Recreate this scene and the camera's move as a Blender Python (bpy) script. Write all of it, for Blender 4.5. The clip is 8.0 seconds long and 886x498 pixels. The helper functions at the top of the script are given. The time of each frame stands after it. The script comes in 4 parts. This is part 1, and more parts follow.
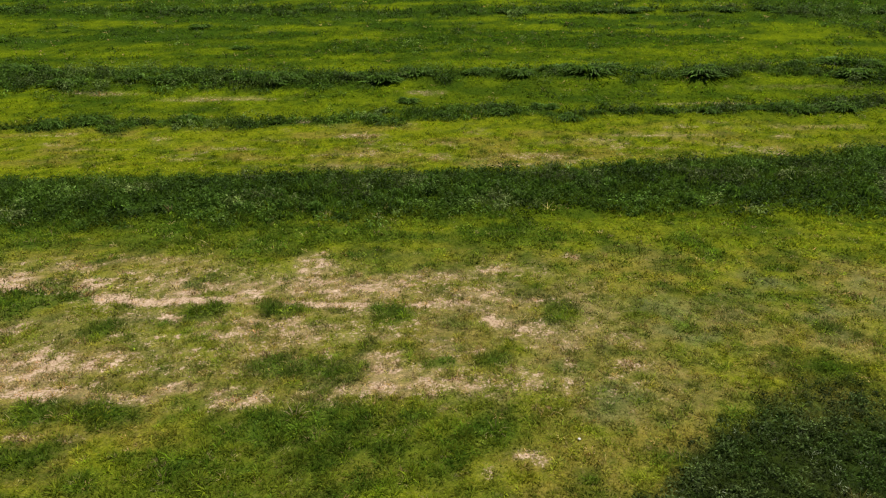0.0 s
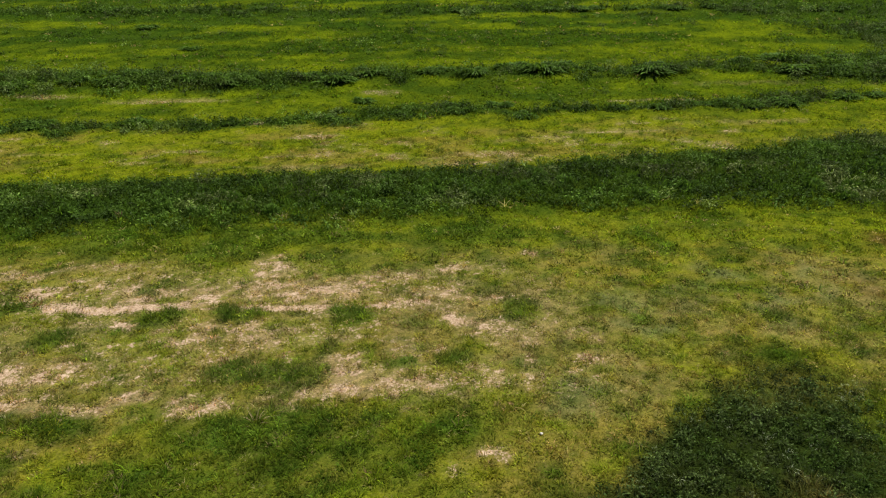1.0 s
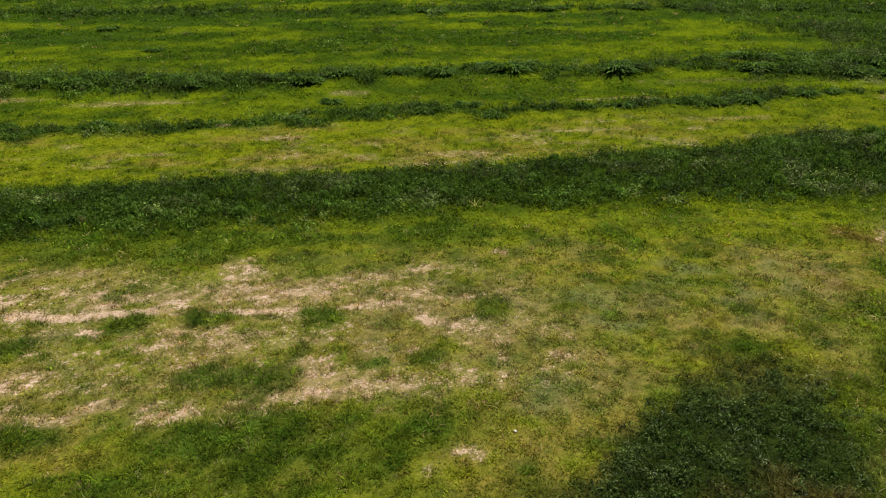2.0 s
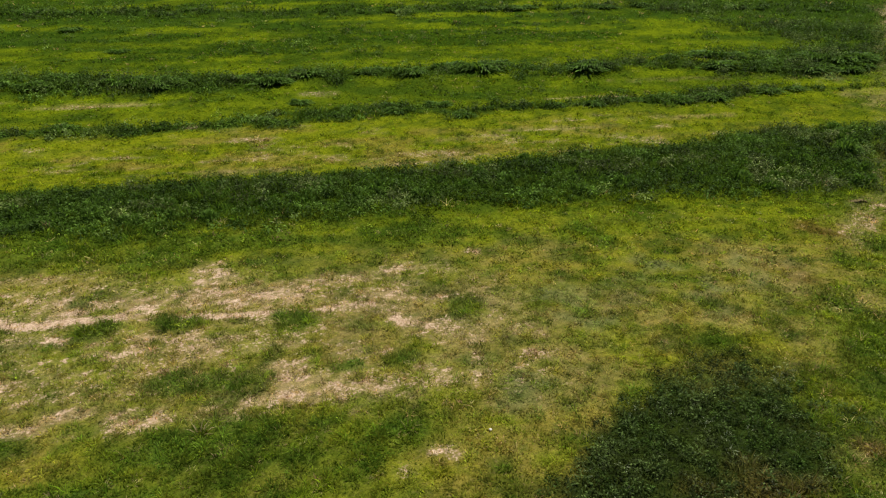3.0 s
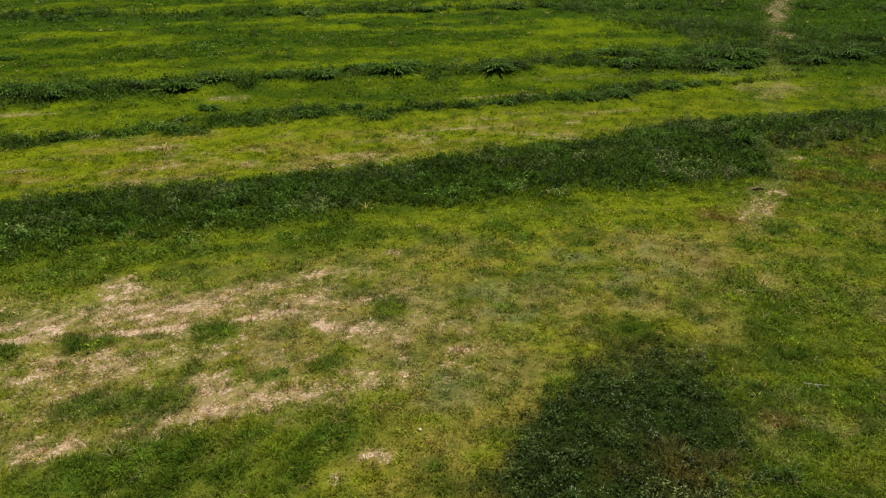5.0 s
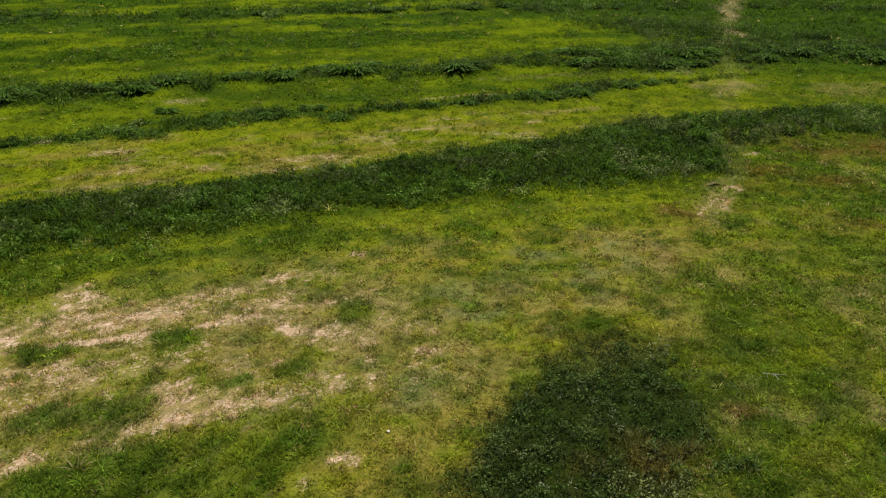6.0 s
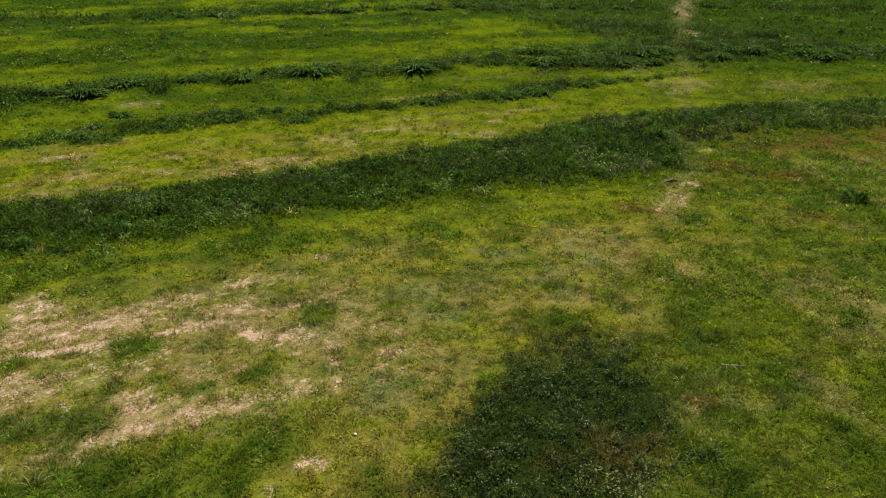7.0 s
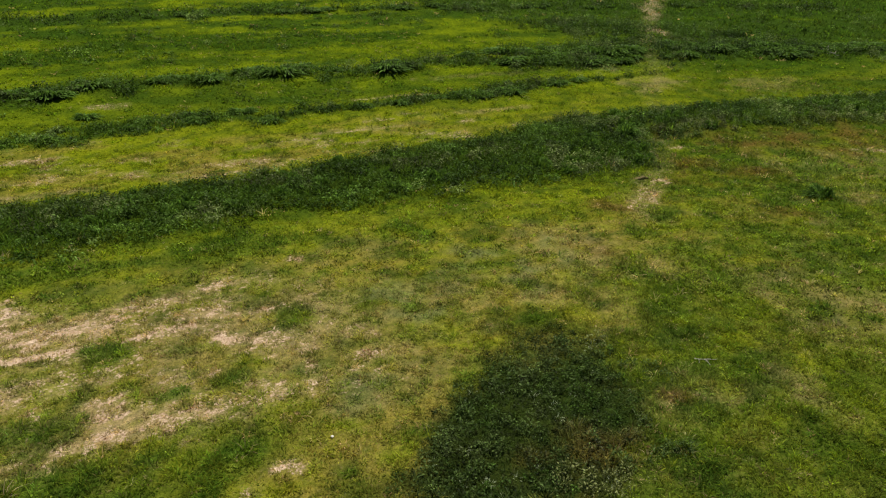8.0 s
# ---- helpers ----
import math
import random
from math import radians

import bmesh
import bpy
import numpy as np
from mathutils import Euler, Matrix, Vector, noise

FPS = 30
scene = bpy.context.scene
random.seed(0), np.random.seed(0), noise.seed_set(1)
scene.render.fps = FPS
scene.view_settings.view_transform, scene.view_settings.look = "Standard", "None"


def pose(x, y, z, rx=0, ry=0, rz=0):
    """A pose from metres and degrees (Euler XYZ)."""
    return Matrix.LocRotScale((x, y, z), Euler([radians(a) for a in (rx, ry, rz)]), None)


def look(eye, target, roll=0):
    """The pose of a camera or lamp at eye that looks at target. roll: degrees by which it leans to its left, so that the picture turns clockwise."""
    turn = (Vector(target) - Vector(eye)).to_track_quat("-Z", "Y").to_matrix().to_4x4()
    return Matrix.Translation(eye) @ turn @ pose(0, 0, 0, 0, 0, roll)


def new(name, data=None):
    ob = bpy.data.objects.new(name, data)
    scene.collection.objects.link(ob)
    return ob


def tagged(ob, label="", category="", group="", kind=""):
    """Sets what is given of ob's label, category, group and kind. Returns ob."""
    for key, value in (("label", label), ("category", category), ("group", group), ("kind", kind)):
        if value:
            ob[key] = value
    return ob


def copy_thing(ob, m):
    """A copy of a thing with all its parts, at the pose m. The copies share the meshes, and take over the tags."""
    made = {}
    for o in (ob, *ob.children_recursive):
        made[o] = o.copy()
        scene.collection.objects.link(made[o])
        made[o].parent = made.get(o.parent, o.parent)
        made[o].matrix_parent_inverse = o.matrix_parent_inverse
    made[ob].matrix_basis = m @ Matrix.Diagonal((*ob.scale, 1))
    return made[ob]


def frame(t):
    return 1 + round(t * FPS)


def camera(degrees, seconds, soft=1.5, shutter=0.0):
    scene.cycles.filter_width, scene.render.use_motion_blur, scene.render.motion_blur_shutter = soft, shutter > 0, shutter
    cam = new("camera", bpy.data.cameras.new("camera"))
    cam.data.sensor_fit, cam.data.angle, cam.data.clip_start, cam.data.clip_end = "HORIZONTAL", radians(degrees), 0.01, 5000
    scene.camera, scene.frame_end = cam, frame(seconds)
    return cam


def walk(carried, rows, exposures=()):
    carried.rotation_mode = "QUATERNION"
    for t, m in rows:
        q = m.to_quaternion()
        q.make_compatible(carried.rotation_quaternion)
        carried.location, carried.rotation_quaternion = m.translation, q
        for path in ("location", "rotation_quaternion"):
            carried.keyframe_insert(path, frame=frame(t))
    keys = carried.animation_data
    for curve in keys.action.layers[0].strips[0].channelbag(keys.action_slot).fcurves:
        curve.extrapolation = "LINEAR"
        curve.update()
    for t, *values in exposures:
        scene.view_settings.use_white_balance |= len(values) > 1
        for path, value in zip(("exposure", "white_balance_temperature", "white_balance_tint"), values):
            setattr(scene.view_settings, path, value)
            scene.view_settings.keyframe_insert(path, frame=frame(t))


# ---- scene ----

# ---------------------------------------------------------------- camera
EYE = (0.0, 0.0, 12.5)          # a drone hovering over the pasture, turning on the spot


def aim(yaw, pitch):
    a, p = radians(yaw), radians(pitch)
    ahead = Vector((-math.sin(a) * math.cos(p), math.cos(a) * math.cos(p), math.sin(p)))
    return look(EYE, Vector(EYE) + ahead * 10.0, 0.36)


cam = camera(65.2, 8.0, soft=1.2)
walk(cam, [
    (0.0, aim(0.0, -22.25)), (0.5, aim(-1.68, -22.27)), (1.0, aim(-3.68, -22.29)), (1.5, aim(-5.17, -22.29)),
    (3.0, aim(-8.72, -22.26)), (3.5, aim(-10.63, -22.25)), (4.0, aim(-12.58, -22.21)), (4.5, aim(-14.19, -22.18)),
    (6.0, aim(-18.91, -22.09)), (6.5, aim(-20.53, -22.07)), (7.0, aim(-22.16, -22.05)), (7.5, aim(-23.41, -22.05)),
    (8.0, aim(-24.42, -22.04)),
])

# ---------------------------------------------------------------- light
SUN_HEIGHT, SUN_TURN = 72.0, 48.0      # degrees above the horizon; degrees to the right of +y
world = bpy.data.worlds.new("sky")
scene.world = world
world.use_nodes = True
wn = world.node_tree.nodes
sky = wn.new("ShaderNodeTexSky")
sky.sky_type = "NISHITA"
sky.sun_disc = False
sky.sun_elevation, sky.sun_rotation = radians(SUN_HEIGHT), radians(SUN_TURN)
wn["Background"].inputs["Strength"].default_value = 0.045
world.node_tree.links.new(sky.outputs[0], wn["Background"].inputs["Color"])

lamp = bpy.data.lights.new("sun", "SUN")
lamp.energy, lamp.angle, lamp.color = 5.0, radians(0.6), (1.0, 0.95, 0.86)
sun = new("sun", lamp)
sd = Vector((math.sin(radians(SUN_TURN)) * math.cos(radians(SUN_HEIGHT)),
             math.cos(radians(SUN_TURN)) * math.cos(radians(SUN_HEIGHT)), math.sin(radians(SUN_HEIGHT))))
sun.matrix_world = look(sd * 200.0, (0, 0, 0))
scene.view_settings.exposure = 0.12

# ---------------------------------------------------------------- the lie of the land
rng = np.random.default_rng(7)


def lattice(ix, iy, seed):
    n = (ix.astype(np.int64) * 374761393 + iy.astype(np.int64) * 668265263 + seed * 2147483647) & 0xFFFFFFFF
    n = ((n ^ (n >> 13)) * 1274126177) & 0xFFFFFFFF
    return ((n ^ (n >> 16)) & 0xFFFF) / 65535.0


def vnoise(x, y, seed=0):
    """Value noise, 0 to 1, one lump to the unit."""
    ix, iy = np.floor(x), np.floor(y)
    fx, fy = x - ix, y - iy
    fx, fy = fx * fx * (3 - 2 * fx), fy * fy * (3 - 2 * fy)
    a, b = lattice(ix, iy, seed), lattice(ix + 1, iy, seed)
    c, d = lattice(ix, iy + 1, seed), lattice(ix + 1, iy + 1, seed)
    return (a * (1 - fx) + b * fx) * (1 - fy) + (c * (1 - fx) + d * fx) * fy


def fbm(x, y, seed=0, octaves=3):
    total, size, weight = 0.0, 1.0, 0.5
    for k in range(octaves):
        total = total + weight * vnoise(x * size + 17.3 * k, y * size - 9.1 * k, seed + k)
        size, weight = size * 2.03, weight * 0.55
    return total / (0.5 * (1 - 0.55 ** octaves) / 0.45)


def ease(v, lo, hi):
    v = np.clip((v - lo) / (hi - lo), 0, 1)
    return v * v * (3 - 2 * v)


# tall-grass terrace strips: plan x, lower edge, upper edge
STRIP_1 = np.array([(-60, 33, 39.5), (-27, 33.3, 40), (-16, 33.6, 40.4), (-8, 34.4, 41.1), (0, 35.3, 41.8), (8, 35.8, 42.4),
                    (20, 36.2, 44.2), (25, 34.6, 45.0), (31.5, 36.2, 47.6), (36, 40.0, 47.0), (41.5, 40.4, 46.6), (48, 39.6, 46.2),
                    (56, 38.2, 45.3), (68, 37.4, 44.2), (120, 37, 42)])
STRIP_2 = np.array([(-60, 50, 52), (-34, 50.8, 52.2), (-29, 51.2, 53.8), (-16, 51.6, 53.8), (-9, 52.0, 53.8), (-6, 52.0, 55.2), (-1, 53.2, 56.2),
                    (3.5, 54.3, 56.4), (10, 53.2, 54.8), (15, 54.0, 55.8), (23, 54.4, 56.0), (28, 53.8, 56.4), (33, 55.0, 57.6),
                    (38, 55.8, 57.2), (45, 56.6, 57.2), (60, 57, 57), (120, 55, 55)])
STRIP_3 = np.array([(-90, 63, 72), (-45, 63, 69.6), (-32, 60.4, 68.2), (-21, 60.8, 67), (-15, 61.4, 66.2), (-10, 60.8, 65), (-5, 62.9, 65.4),
                    (4, 63.2, 65.2), (11, 60.2, 66.8), (20, 62.0, 66), (29, 63.6, 66.6), (35, 62, 68.4), (41, 60.1, 68.4), (48, 59.8, 68.5),
                    (58, 60.6, 67), (72, 57.6, 63.4), (83, 54, 59.8), (120, 46, 52)])
STRIP_4 = np.array([(-90, 95, 100), (-60, 95, 98.5), (-36, 92.6, 96.4), (-21, 91.6, 95.6), (-9, 90.4, 93.9), (4, 90, 92.4), (17.5, 91, 93.5),
                    (40, 90, 92.6), (75, 84, 87), (120, 74, 77)])
# x, y, half length, half width and turn of lusher tufts, weeds, worn ground and yellower or darker grass
LUSH_NEAR = ((-16.7, 24.6, 1.6, 1.6, -1), (-14.9, 25.1, 1.1, 0.6, 0), (-9.0, 23.9, 1.0, 0.6, -1), (-6.0, 24.2, 1.1, 0.9, 2),
             (-2.0, 23.9, 1.0, 0.8, -2), (-12.3, 22.4, 0.7, 0.8, 6), (-5.7, 20.2, 0.8, 0.8, -4), (-4.1, 19.9, 1.5, 0.6, -1), (-0.2, 20.2, 0.8, 0.5, 4),
             (-12.1, 17.3, 1.0, 0.7, 0), (-10.1, 17.3, 1.0, 0.5, 2), (-3.8, 17.1, 1.8, 1.0, 2), (-5.1, 16.5, 1.0, 0.6, 2), (-0.8, 17.3, 0.7, 0.3, -1))
LUSH_FRONT = ((-11.5, 15.3, 0.7, 0.4, 2), (-7.2, 15.2, 1.2, 0.5, 1), (-5.3, 14.9, 0.7, 0.4, 3), (-9.3, 14.4, 0.7, 0.5, 0), (-1.8, 14.4, 0.9, 0.4, -1),
              (-8.9, 30.3, 1.6, 1.2, -1), (-19.6, 30.8, 1.3, 1.1, 2), (4.4, 24.1, 0.8, 1.2, -1), (1.7, 20.3, 0.7, 0.5, -6), (1.6, 16.8, 0.8, 0.7, 3),
              (12.0, 31.4, 1.0, 1.5, 4), (12.3, 29.8, 0.7, 0.9, 5), (9.1, 22.8, 0.5, 0.5, 0), (14.3, 23.0, 0.4, 0.5, 5), (13.2, 20.0, 1.1, 0.5, 1),
              (-7.3, 14.4, 0.6, 0.4, 2))
LUSH_EAST = ((25.4, 27.7, 1.3, 1.8, -22), (30.5, 29.9, 1.7, 1.5, -24), (19.6, 22.5, 1.2, 1.8, -22), (22.5, 20.3, 1.1, 2.4, -22),
             (30.6, 20.5, 1.4, 2.0, -22), (23.8, 16.1, 1.0, 0.7, -23), (11.7, 12.9, 0.9, 1.3, -25), (18.3, 18.8, 1.4, 1.0, -21),
             (36.3, 26.8, 1.7, 2.9, -25), (16.0, 15.0, 1.2, 1.3, -23), (24.0, 18.4, 0.9, 0.9, -27), (13.1, 11.2, 0.9, 1.0, -25),
             (15.8, 21.3, 0.7, 0.5, -24), (22.8, 26.1, 0.9, 1.0, -26))
LUSH_HERB = ((14.3, 15.0, 1.3, 1.4, -24), (12.6, 11.9, 1.4, 1.5, -24), (10.7, 11.3, 1.2, 0.9, -25), (12.4, 10.2, 1.2, 0.9, -26),
             (14.5, 13.2, 0.9, 0.9, -27), (16.7, 16.9, 1.2, 1.2, -24))
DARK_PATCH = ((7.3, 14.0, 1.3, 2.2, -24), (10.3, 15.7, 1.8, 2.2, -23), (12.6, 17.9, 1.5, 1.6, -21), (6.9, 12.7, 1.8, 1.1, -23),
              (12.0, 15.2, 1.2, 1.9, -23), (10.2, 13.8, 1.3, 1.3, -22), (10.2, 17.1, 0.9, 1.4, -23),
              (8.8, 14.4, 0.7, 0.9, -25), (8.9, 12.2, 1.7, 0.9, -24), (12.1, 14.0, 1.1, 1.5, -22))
BARE_WEST = ((-18.1, 26.8, 0.9, 0.8, 5), (-14.8, 25.9, 0.9, 1.2, -1), (-8.9, 25.5, 2.2, 0.8, 1), (-5.6, 28.3, 0.8, 1.2, -1), (-5.1, 26.4, 1.5, 1.1, 2),
             (-3.1, 26.0, 1.4, 0.9, 1), (-13.5, 19.7, 1.6, 1.3, 0), (-12.9, 18.4, 1.6, 0.4, 1), (-9.7, 18.1, 1.0, 0.2, 1), (-8.5, 18.6, 0.8, 0.3, 0),
             (-6.3, 18.3, 1.0, 0.6, 2), (-3.9, 18.0, 0.8, 0.2, 3), (-2.4, 18.7, 0.9, 0.3, -1), (-1.0, 18.7, 1.1, 0.4, -2), (-1.9, 20.4, 0.8, 0.9, -2),
             (-1.0, 19.5, 0.7, 0.4, -3))
BARE_SMALL = ((-7.5, 23.0, 0.4, 0.8, 3), (-6.5, 22.2, 0.5, 0.3, 0), (-5.2, 22.2, 0.4, 0.3, 3), (-4.2, 22.7, 0.5, 0.3, 2), (-7.6, 21.0, 0.5, 0.4, 4),
              (-8.7, 20.9, 0.8, 0.2, 0), (-10.6, 16.1, 0.4, 0.3, 3), (0.5, 18.7, 0.7, 0.3, 0), (2.5, 18.9, 0.8, 0.4, 0), (1.2, 14.8, 0.4, 0.4, 5),
              (2.3, 15.7, 0.4, 0.2, 5), (-11.9, 16.1, 0.9, 0.2, 1), (4.5, 21.4, 0.4, 0.2, 0), (6.8, 21.5, 0.4, 0.3, -2), (5.9, 29.4, 0.4, 0.6, 0),
              (1.5, 25.6, 1.4, 0.5, 0), (2.4, 28.1, 1.3, 0.5, 2), (-0.8, 27.4, 1.5, 0.8, 2))
BARE_EAST = ((27.4, 30.8, 0.7, 1.0, -19), (29.6, 32.4, 0.8, 0.8, -20), (24.8, 28.6, 0.3, 1.7, -20), (35.9, 38.2, 1.2, 0.5, -17),
             (49.2, 32.5, 1.1, 1.1, -20), (39.6, 32.6, 0.9, 0.5, -15), (41.8, 31.7, 1.0, 0.7, -27), (34.8, 32.7, 0.6, 0.5, -19),
             (14.3, 13.8, 0.3, 0.2, -27), (2.4, 15.5, 0.5, 0.2, -23))
BARE_FAR = ((-18.8, 58.7, 4.8, 0.4, -1), (-29.6, 60.5, 3.3, 0.5, -4), (-1.5, 60.1, 1.6, 0.5, -4), (10.8, 48.5, 2.0, 0.4, -1),
            (16.1, 49.3, 4.8, 0.2, -2), (6.2, 45.1, 2.3, 0.7, 2), (4.2, 43.2, 4.0, 0.3, -2), (-10.7, 53.0, 0.7, 0.6, -3), (21.3, 56.6, 7.3, 0.2, -2),
            (-5.9, 49.5, 2.0, 0.5, 1), (-1.5, 59.9, 1.4, 0.5, -15), (70.3, 83.6, 1.2, 4.7, -15), (63.0, 72.8, 1.1, 3.7, -10))
YELLOW_EAST = ((20.0, 15.5, 1.5, 1.3, -24), (20.0, 13.8, 1.2, 1.1, -24), (20.3, 17.2, 1.1, 0.9, -24), (24.6, 20.7, 1.6, 1.6, -23),
               (27.1, 19.8, 1.6, 1.4, -22), (14.7, 11.5, 0.8, 0.6, -25), (20.1, 11.8, 0.9, 1.3, -25), (18.1, 11.6, 0.9, 0.6, -22),
               (10.3, 11.7, 0.9, 0.6, -25), (59.5, 53.8, 7.0, 1.8, -16), (19.7, 30.9, 4.7, 2.7, -23), (15.1, 26.9, 1.6, 1.4, -24))
YELLOW_FAR = ((-41.0, 74.3, 7.4, 1.6, -4), (-30.0, 75.0, 4.8, 1.9, -1), (-17.3, 71.1, 3.4, 0.9, 0), (-5.5, 72.1, 6.9, 1.1, -2),
              (14.5, 72.4, 7.9, 1.5, -3), (37.7, 78.5, 4.2, 2.6, -4), (26.9, 73.7, 5.1, 1.3, -3), (-11.6, 79.2, 3.8, 1.3, -2),
              (41.3, 80.2, 8.7, 2.9, -12), (12.1, 72.2, 8.7, 1.6, -14), (4.5, 75.2, 4.7, 1.1, -12), (94.3, 69.9, 5.6, 3.5, -11))
DARK_FAR = ((-45.6, 79.8, 4.5, 1.4, -2), (-33.8, 80.4, 5.9, 1.2, -4), (-25.5, 84.4, 4.1, 1.4, -4), (-17.1, 82.2, 3.9, 1.3, -3),
            (-46.3, 93.9, 10.5, 2.9, -3), (-26.1, 91.9, 6.6, 1.9, -4), (-5.7, 85.3, 6.0, 1.7, -1), (8.2, 93.9, 11.5, 1.7, -4),
            (-13.1, 73.5, 1.2, 1.6, -3), (26.9, 87.6, 6.3, 1.9, -10), (28.3, 75.6, 2.5, 1.4, -16), (-0.4, 83.3, 4.9, 1.4, -11),
            (80.7, 79.9, 8.4, 4.5, -10), (82.0, 68.8, 6.9, 2.0, -12), (20.5, 79.9, 3.8, 1.1, -9))
DRY_GRASS = ((46.8, 54.0, 4.5, 2.4), (58.5, 50.4, 5.0, 2.4), (19.0, 24.4, 2.2, 2.4), (38.1, 40.5, 1.8, 1.4),
             (9.6, 47.9, 3.5, 0.5), (17.0, 49.6, 5.0, 0.5), (27.0, 51.0, 5.0, 0.5), (-20.0, 59.0, 5.5, 0.5),
             (33.0, 60.5, 8.0, 0.5), (3.0, 22.5, 5.0, 4.0), (5.0, 44.0, 4.0, 0.7), (-6.0, 43.0, 4.0, 0.6))


def spots(x, y, table, ragged=0.8, seed=3, soft=(0.55, 1.25)):
    """How far inside one of the spots a place lies, 0 to 1, with ragged edges."""
    wob = (fbm(x * 1.1, y * 1.1, seed) - 0.5) * 2 * ragged
    best = np.zeros_like(x)
    for cx, cy, a, b, *turn in table:
        near = np.hypot(x - cx, y - cy) < 2.4 * max(a, b)
        co, si = (math.cos(radians(turn[0])), math.sin(radians(turn[0]))) if turn else (1.0, 0.0)
        dx, dy = x[near] - cx, y[near] - cy
        d = np.hypot((dx * co + dy * si) / a, (dy * co - dx * si) / b) + wob[near]
        best[near] = np.maximum(best[near], 1 - ease(d, *soft))
    return best


def strip(x, y, table, low, high, ragged, seed):
    """1 inside a strip; low and high: softness of its two edges in metres."""
    wob = (fbm(x * 0.45, y * 0.45, seed) - 0.5) * 2 * ragged
    bot, top = np.interp(x, table[:, 0], table[:, 1]), np.interp(x, table[:, 0], table[:, 2])
    return ease(y - bot + wob, -low, low) * (1 - ease(y - top + wob * 0.35, -high, high))


# the cattle track from the back slope through the terraces: x, y, half width, how worn it is
TRACK = ((80, 94, 1.8, 0.5), (73, 86, 1.5, 0.45), (65, 77, 1.2, 0.4), (57.5, 68, 1.3, 0.35), (52, 60.5, 1.3, 0.15), (46, 53.5, 1.4, 0.2), (39, 45, 0.9, 0.0),
         (35.5, 38.8, 0.9, 0.25), (30, 33.2, 0.8, 0.3), (26.5, 30.3, 0.9, 0.5), (23.5, 27, 0.8, 0.12))
GREYISH = ((12.9, 25.6, 1.5, 2.5, -27), (15.0, 24.1, 1.8, 1.8, -22), (17.9, 25.9, 1.1, 2.1, -21), (8.9, 24.2, 1.2, 1.1, -22),
           (5.4, 18.2, 1.1, 1.3, -23), (4.4, 19.7, 0.7, 0.7, -22), (53.4, 62.7, 4.2, 3.5, -10), (44.7, 60.0, 3.8, 1.7, -12),
           (9.4, 21.9, 1.3, 0.9, -23))
RUSTY = ((34.3, 34.2, 2.0, 1.7, -19), (41.6, 37.6, 2.9, 3.1, -20), (46.0, 35.8, 2.9, 3.8, -19), (51.5, 35.0, 2.3, 4.9, -21),
         (32.2, 25.1, 1.1, 1.2, -21), (36.8, 31.5, 2.3, 1.5, -21), (10.7, 12.5, 1.0, 1.0, -21), (8.6, 13.0, 0.6, 0.3, -26),
         (14.3, 13.8, 0.5, 0.3, -24), (23.8, 29.6, 1.3, 1.2, -23), (37.1, 41.2, 1.1, 1.1, -15), (53.9, 39.1, 4.2, 1.4, -16),
         (18.8, 24.3, 1.1, 2.1, -21), (31.2, 32.1, 1.1, 1.0, -19))


def worn(x, y):
    """How trodden the cattle track is at a place."""
    best = np.zeros_like(x)
    px, py = x + (fbm(x * 0.5, y * 0.5, 57) - 0.5) * 1.6, y + (fbm(x * 0.5, y * 0.5, 58) - 0.5) * 1.6
    for (ax, ay, aw, ak), (bx, by, bw, bk) in zip(TRACK[:-1], TRACK[1:]):
        k = np.clip(((px - ax) * (bx - ax) + (py - ay) * (by - ay)) / ((bx - ax) ** 2 + (by - ay) ** 2), 0, 1)
        d = np.hypot(px - ax - k * (bx - ax), py - ay - k * (by - ay)) / (aw + k * (bw - aw))
        best = np.maximum(best, (1 - ease(d, 0.4, 1.4)) * (ak + k * (bk - ak)))
    return best


